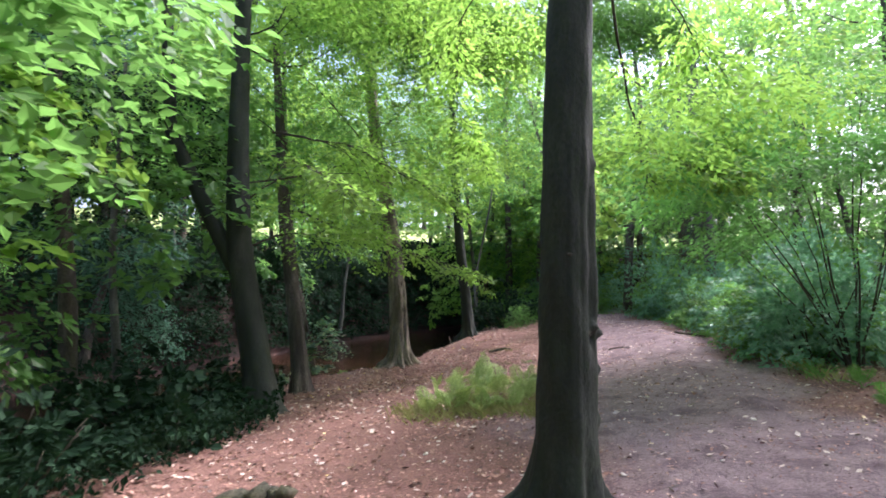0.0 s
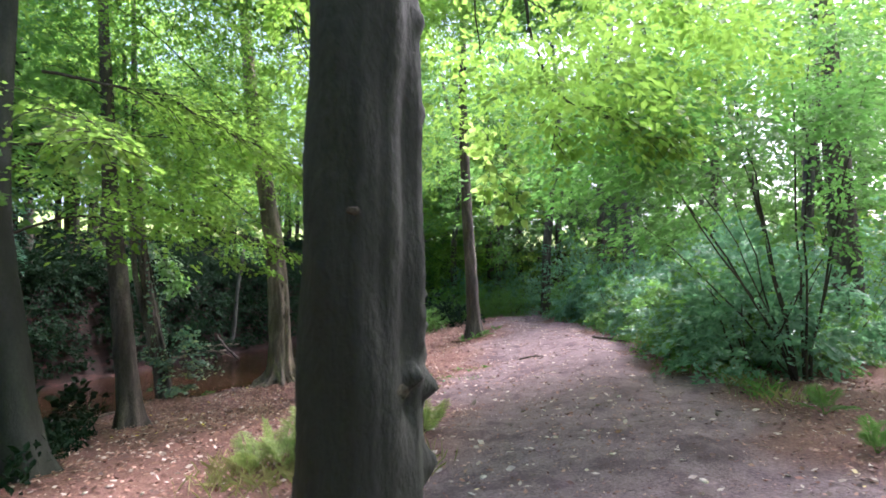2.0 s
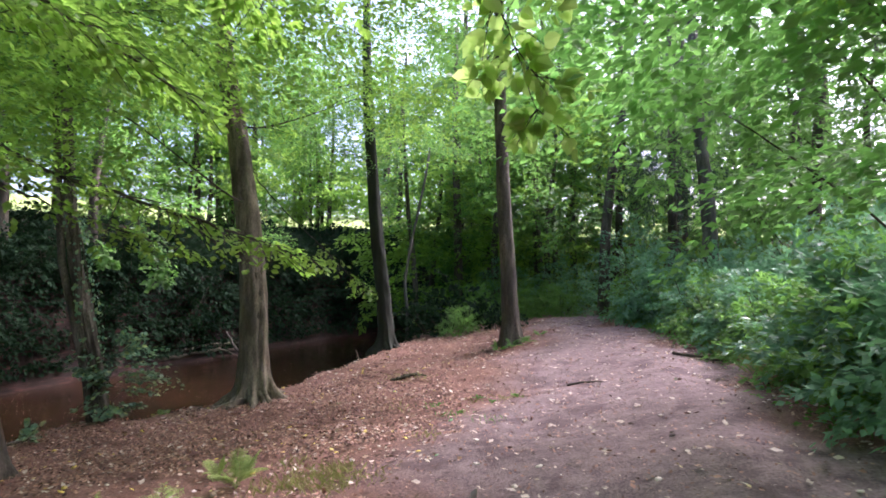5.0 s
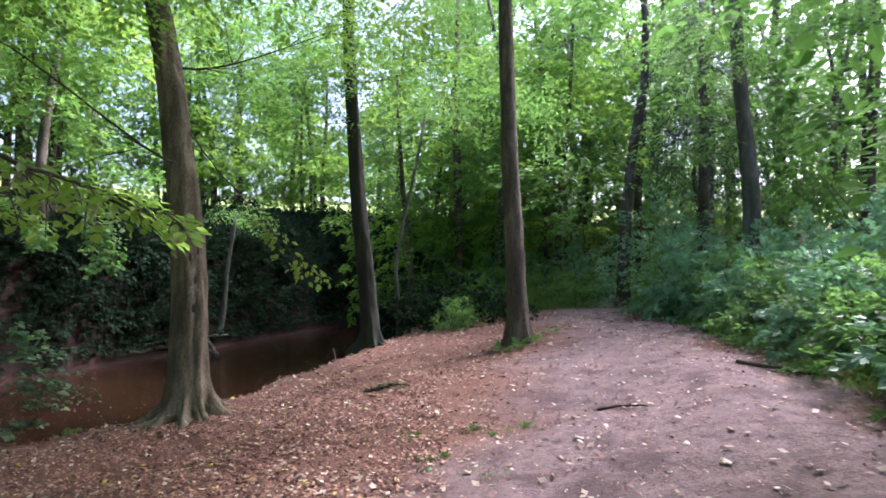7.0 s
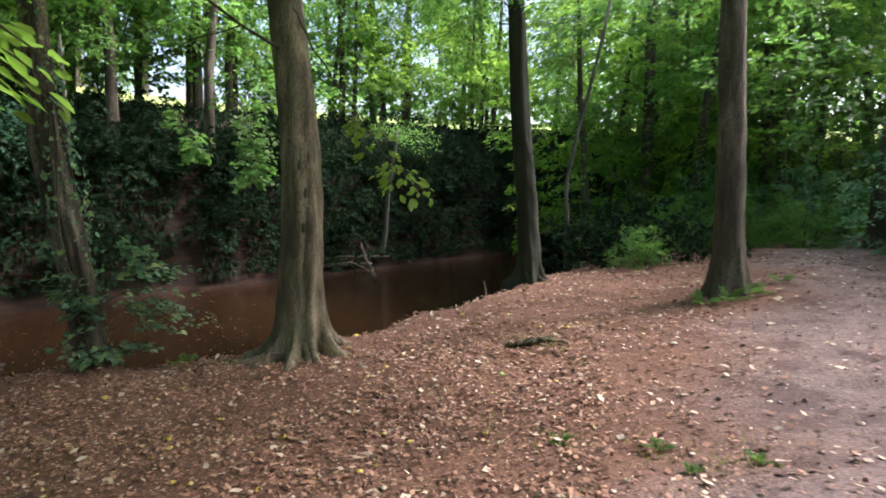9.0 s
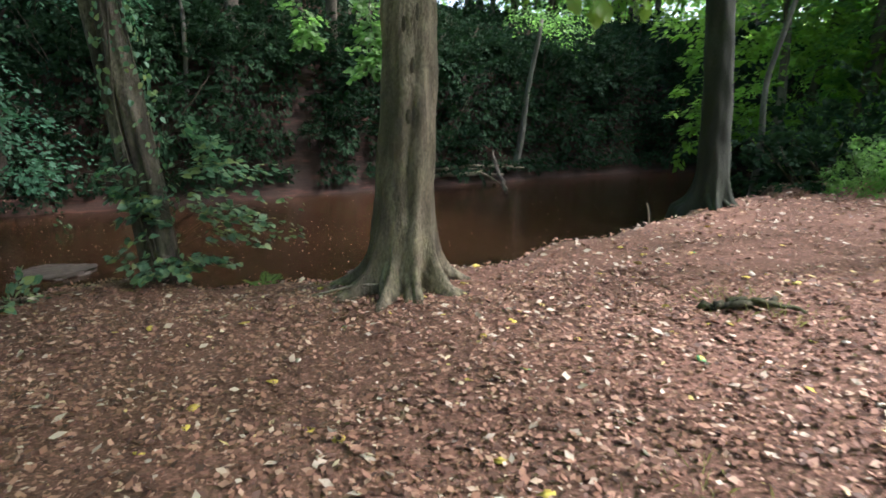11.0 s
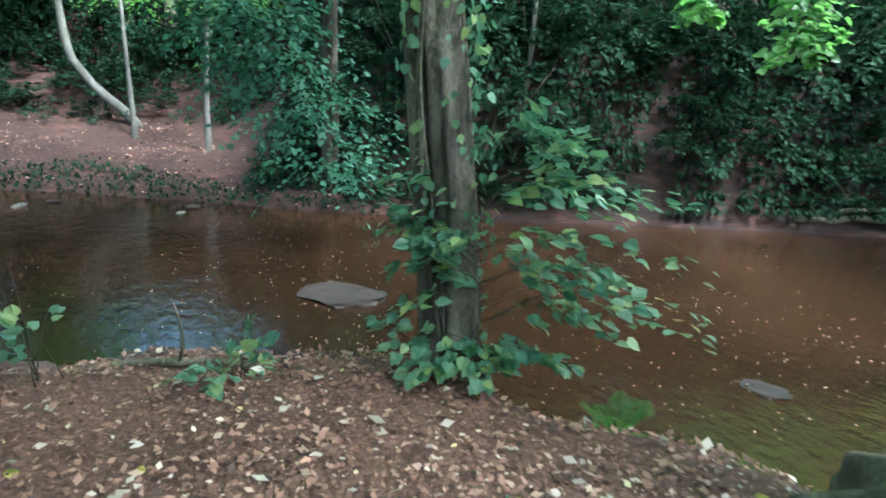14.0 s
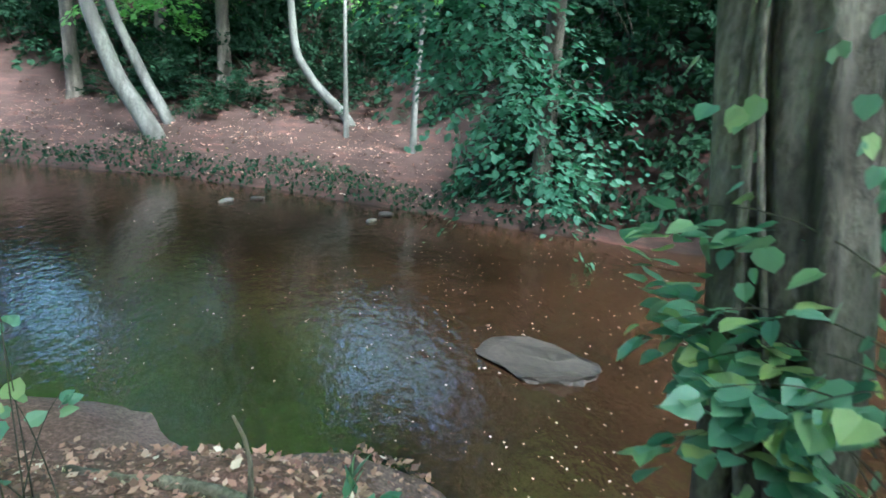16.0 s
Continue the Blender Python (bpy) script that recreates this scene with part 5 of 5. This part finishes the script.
# ---- fallen leaves ----
def litter(name, n, box, size, seed, label, keep_on_path, test):
    rng2 = np.random.default_rng(seed)
    x, y = rng2.uniform(box[0], box[1], n), rng2.uniform(box[2], box[3], n)
    z, path, rock_and_shade, _ = land(x, y)
    drift = 0.5 + 0.25 * np.sin(x * 2.1 + np.sin(y * 1.7)) + 0.25 * np.sin(y * 2.9 - x)
    ok = test(x, y) & (rng2.random(n) < (1 - path * (1 - keep_on_path)) * (0.45 + 0.55 * drift)) & (z > WATER_LEVEL + 0.06)
    x, y, z = x[ok], y[ok], z[ok]
    m = len(x)
    p = np.stack([x, y, z + rng2.uniform(0.004, 0.03, m)], 1)
    d = np.concatenate([rng2.normal(0, 1, (m, 2)), rng2.normal(0, 0.12, (m, 1))], 1)
    up = np.concatenate([rng2.normal(0, 0.4, (m, 2)), np.ones((m, 1))], 1)
    v, f = leaves(p, d, up, size * (0.35 + 1.15 * rng2.random(m) ** 2), "diamond", -0.15)
    return tagged(raw_mesh(name, v, f, LITTER, None, False), label, "leaf litter", kind="stuff")


near_side = lambda x, y: ~inside(x, y, RIVER) & (line_distance(x, y, NEAR_SHORE) < line_distance(x, y, FAR_SHORE))
far_side = lambda x, y: ~inside(x, y, RIVER) & (line_distance(x, y, NEAR_SHORE) > line_distance(x, y, FAR_SHORE)) & (line_distance(x, y, FAR_SHORE) < 6)
litter("leaf_litter", 125000, (-5, 8.5, 1.5, 26), 0.052, 501, "brown and rust fallen leaves on the ground", 0.16, near_side)
litter("leaf_litter", 62000, (-5.6, 2.6, 13.2, 19.5), 0.046, 502, "crumbled brown fallen leaves on the bank", 0.4, near_side)
litter("leaf_litter", 60000, (0.5, 8.2, 1.5, 26), 0.03, 504, "small leaf fragments trodden into the path", 0.7, near_side)
litter("leaf_litter", 20000, (-20, -10, 8, 20), 0.065, 503, "brown fallen leaves on the far bank", 1.0, far_side)

PALE_LITTER = plain_material("pale_leaf_bits", (0.3, 0.22, 0.17), (0.62, 0.52, 0.44), 0.7, 3.0)
bits = litter("pale_leaf_bits", 8000, (-4.5, 8.0, 2.0, 26), 0.075, 505, "pale dry leaf bits strewn over path and slope", 0.8, near_side)
bits.data.materials[0] = PALE_LITTER


def fallen_leaf(material, name, label, places, size, seed, lobes=0.0):
    """Larger single leaves, one mesh shared by all of a colour."""
    rng2 = np.random.default_rng(seed)
    ang = np.linspace(0, 2 * math.pi, 20, endpoint=False)
    r = 0.5 * (0.75 + 0.2 * np.cos(ang)) * (1 + lobes * np.cos(5 * ang))
    rim = np.stack([r * np.cos(ang), r * np.sin(ang) * 0.8, 0.025 * np.sin(2 * ang) + 0.015 * np.cos(5 * ang)], 1)
    v = np.vstack([[0, 0, -0.02], rim, rim * 0.97 - [0, 0, 0.012]])
    f = [(0, 1 + q, 1 + (q + 1) % 20) for q in range(20)] + [t3 for q in range(20) for t3 in ((1 + q, 21 + q, 21 + (q + 1) % 20), (1 + q, 21 + (q + 1) % 20, 1 + (q + 1) % 20))]
    first = None
    for x, y in places:
        s = size * rng2.uniform(0.6, 1.25)
        m = Matrix.LocRotScale((x, y, ground_at(x, y) + 0.012), Euler((rng2.normal(0, 0.2), rng2.normal(0, 0.2), rng2.uniform(0, 6.28))), (s, s, s))
        if first is None:
            first = tagged(raw_mesh(name, v, f, material, None), label, "leaf", "fallen leaves")
            ob = first
        else:
            ob = copy_thing(first, Matrix())
        ob.matrix_basis = m


rng = np.random.default_rng(10)
spots = [(x, y) for x, y in zip(rng.uniform(-4, 6.5, 800), rng.uniform(5, 22, 800)) if near_side(np.array([x]), np.array([y]))[0] and x > np.interp(y, [5, 9, 15, 18, 22], [-2, -2, -4, -2, 1.5])]
fallen_leaf(PALE, "fallen_leaf", "pale dry fallen leaf on the ground", spots[:260], 0.08, 601)
fallen_leaf(PALE, "maple_leaf", "large pale lobed leaf lying on the path", [(3.89, 14.38)], 0.24, 602, 0.3)
fallen_leaf(YELLOW, "fallen_leaf", "yellow fallen leaf on the bank", [(-0.93, 18.0), (-0.14, 14.6), (0.44, 14.55), (0.66, 14.85)] + [s for s in spots[260:] if s[0] < 2.2 and s[1] > 12][:120], 0.1, 603)
fallen_leaf(FRESH, "fallen_leaf", "green fallen leaf on brown litter", [s for s in spots[500:] if s[0] < 2.5 and s[1] > 12][:9], 0.1, 604)

# ---- stones, dead wood and flecks on the water ----
def stone(name, x, y, z, sx, sy, sz, turn, seed, label, material=None):
    bm = bmesh.new()
    bmesh.ops.create_icosphere(bm, subdivisions=3, radius=1.0)
    if name == "stone_slab":
        # a broken plate: straight sides, flat top, small chips
        for v in bm.verts:
            a = math.atan2(v.co.y, v.co.x)
            k = min(1.0 / max(math.cos((a - c + math.pi) % (2 * math.pi) - math.pi), 0.35) for c in (0.1, 1.35, 2.2, 3.3, 4.3, 5.5))
            rim = min(math.hypot(v.co.x, v.co.y) * 1.5, 1.0) * (1 + 0.22 * noise.noise(Vector((v.co.x, v.co.y, seed)) * 2.2) + 0.1 * noise.noise(v.co * 6))
            v.co = Vector((rim * k * math.cos(a), rim * k * math.sin(a), math.copysign(min(abs(v.co.z) * 2.2, 1.0), v.co.z) * (0.75 + 0.7 * noise.noise(v.co * 2.5 + Vector((seed, 0, 0))))))
    for v in bm.verts:
        if name == "stone_slab":
            continue
        q = v.co * 1.6 + Vector((seed * 3.1, 0, 0))
        v.co *= 1 + 0.28 * noise.noise(q) + 0.08 * noise.noise(q * 3.5)
        v.co.z = math.copysign(abs(v.co.z) ** 0.5, v.co.z)
        v.co.x, v.co.y = math.copysign(abs(v.co.x) ** 0.75, v.co.x), math.copysign(abs(v.co.y) ** 0.75, v.co.y)
    me = bpy.data.meshes.new(name)
    bm.to_mesh(me)
    bm.free()
    me.materials.append(material or STONE)
    ob = new(name, me)
    ob.matrix_basis = Matrix.LocRotScale((x, y, z), Euler((0.03, -0.04, turn)), (sx, sy, sz))
    tagged(ob, label, "stone", "stones in the river")


for q, (x, y, sx, sy, sz, turn) in enumerate([(-6.9, 17.75, 0.46, 0.3, 0.07, 0.7), (-3.45, 20.3, 0.2, 0.13, 0.03, 0.3)]):
    stone("stone_slab", x, y, WATER_LEVEL - 0.01, sx, sy, sz, turn, q + 1, "flat wet brown slab lying in shallow water")
for q in range(4):
    stone("stone", -12.3 + rng.uniform(-0.8, 1.4), 15.6 + rng.uniform(-1.3, 1.6), WATER_LEVEL + 0.02, rng.uniform(0.06, 0.16), rng.uniform(0.05, 0.11), rng.uniform(0.018, 0.035), rng.uniform(0, 3), q + 20, "small pale stone at the water's edge", DEADWOOD if q % 3 == 0 else None)


def dead_branch(name, pts, r, label, material=DEADWOOD, category="dead wood", sidearms=2):
    pts = np.array(pts, float)
    rng2 = np.random.default_rng(int(abs(pts[0, 0]) * 97 + abs(pts[0, 1]) * 13))
    k = np.linspace(0, len(pts) - 1, 14)
    line = np.stack([np.interp(k, np.arange(len(pts)), pts[:, q]) for q in range(3)], 1) - pts[0]
    line += rng2.normal(0, r * 0.25, line.shape)
    t = thing(name, tuple(pts[0]), label, category)
    raw_mesh("stem", *tube(line, np.linspace(r, r * 0.45, 14), 10, 0.14, rng2), material, t)
    for _ in range(sidearms):
        s = rng2.integers(4, 12)
        raw_mesh("side_branch", *tube(bend(line[s], unit(line[-1] - line[0]) + rng2.normal(0, 0.5, 3), np.linalg.norm(line[-1]) * 0.25, 4, rng2), np.linspace(r * 0.4, r * 0.15, 5), 6), material, t)


def g(x, y, up=0.0):
    return (x, y, ground_at(x, y) + up)


dead_branch("mossy_log", [g(1.42, 18.25, 0.03), g(1.7, 18.3, 0.05), g(1.95, 18.45, 0.04)], 0.045, "short mossy rotten log on the leaves", MOSSY, sidearms=3)
dead_branch("mossy_log", [g(1.62, 18.42, 0.03), g(1.85, 18.36, 0.06), g(2.15, 18.4, 0.03)], 0.035, "broken mossy log among dry grass", MOSSY)
for q in range(5):
    tuft(1.8 + rng.normal(0, 0.2), 18.4 + rng.normal(0, 0.12), 36, 0.1, 640 + q, "thin dry grass round a rotten log")
dead_branch("fallen_stick", [g(4.35, 15.45, 0.02), g(4.6, 15.35, 0.03), g(4.85, 15.27, 0.02)], 0.018, "dark fallen stick on the path", TWIG, sidearms=1)
dead_branch("fallen_stick", [g(6.55, 16.6, 0.03), g(6.95, 16.2, 0.04), g(7.2, 15.9, 0.03)], 0.03, "fallen branch along the path's edge", TWIG, sidearms=1)
dead_branch("driftwood", [(-4.6, 28.6, -1.85), (-5.3, 29.6, -1.5), (-6.0, 30.6, -0.95)], 0.07, "grey driftwood leaning on the far bank", ROUGH, sidearms=0)
dead_branch("driftwood", [(-7.6, 27.3, -1.7), (-6.6, 28.9, -1.6), (-5.6, 30.7, -1.65)], 0.09, "grey driftwood log along the waterline", ROOTED)
dead_branch("driftwood", [(-6.9, 28.4, -1.45), (-6.2, 29.8, -1.35), (-5.2, 31.4, -1.45)], 0.06, "weathered branch stranded above the water", ROOTED)
dead_branch("fallen_stick", [(-1.9, 17.5, ground_at(-1.9, 17.5) + 0.05), (-1.6, 17.75, ground_at(-1.6, 17.75) + 0.1), (-1.3, 17.85, ground_at(-1.3, 17.85) + 0.15)], 0.012, "thin pale stick against the beech roots", sidearms=1)
dead_branch("exposed_root", [g(-5.2, 15.0, 0.0), g(-4.9, 15.6, 0.03), g(-4.5, 16.2, 0.04), g(-4.1, 16.6, 0.0)], 0.035, "bare root running along the muddy edge", ROOTED)
dead_branch("exposed_root", [g(-0.3, 21.3, 0.02), g(0.1, 22.0, 0.05), g(0.7, 22.8, 0.05)], 0.05, "bare root along the bank edge", ROOTED)
dead_branch("cut_log", [g(-1.95, 5.05, 0.06), g(-1.6, 5.15, 0.08), g(-1.3, 5.2, 0.07)], 0.13, "mossy cut log lying on the slope", MOSSY, sidearms=0)

rng2 = np.random.default_rng(12)
m = 1900
x, y = rng2.uniform(-13, 0, m), rng2.uniform(13, 34, m)
x[:300], y[:300] = rng2.uniform(-9.5, -4.5, 300), rng2.uniform(13, 18, 300)
x[300:1100], y[300:1100] = rng2.uniform(-11, -3, 800), rng2.uniform(17, 23, 800)
ok = inside(x, y, RIVER)
x, y = x[ok], y[ok]
m = len(x)
p = np.stack([x, y, np.full(m, WATER_LEVEL + 0.006)], 1)
v, f = leaves(p, np.concatenate([rng2.normal(0, 1, (m, 2)), np.zeros((m, 1))], 1), np.tile([0, 0, 1.0], (m, 1)), rng2.uniform(0.006, 0.034, m) * np.interp(y, [16, 30], [0.8, 1.4]), "diamond", 0.0)
tagged(raw_mesh("floating_flecks", v, f, PALE_LITTER, None, False), "pale leaf bits and foam floating on the water", "flotsam", kind="stuff")
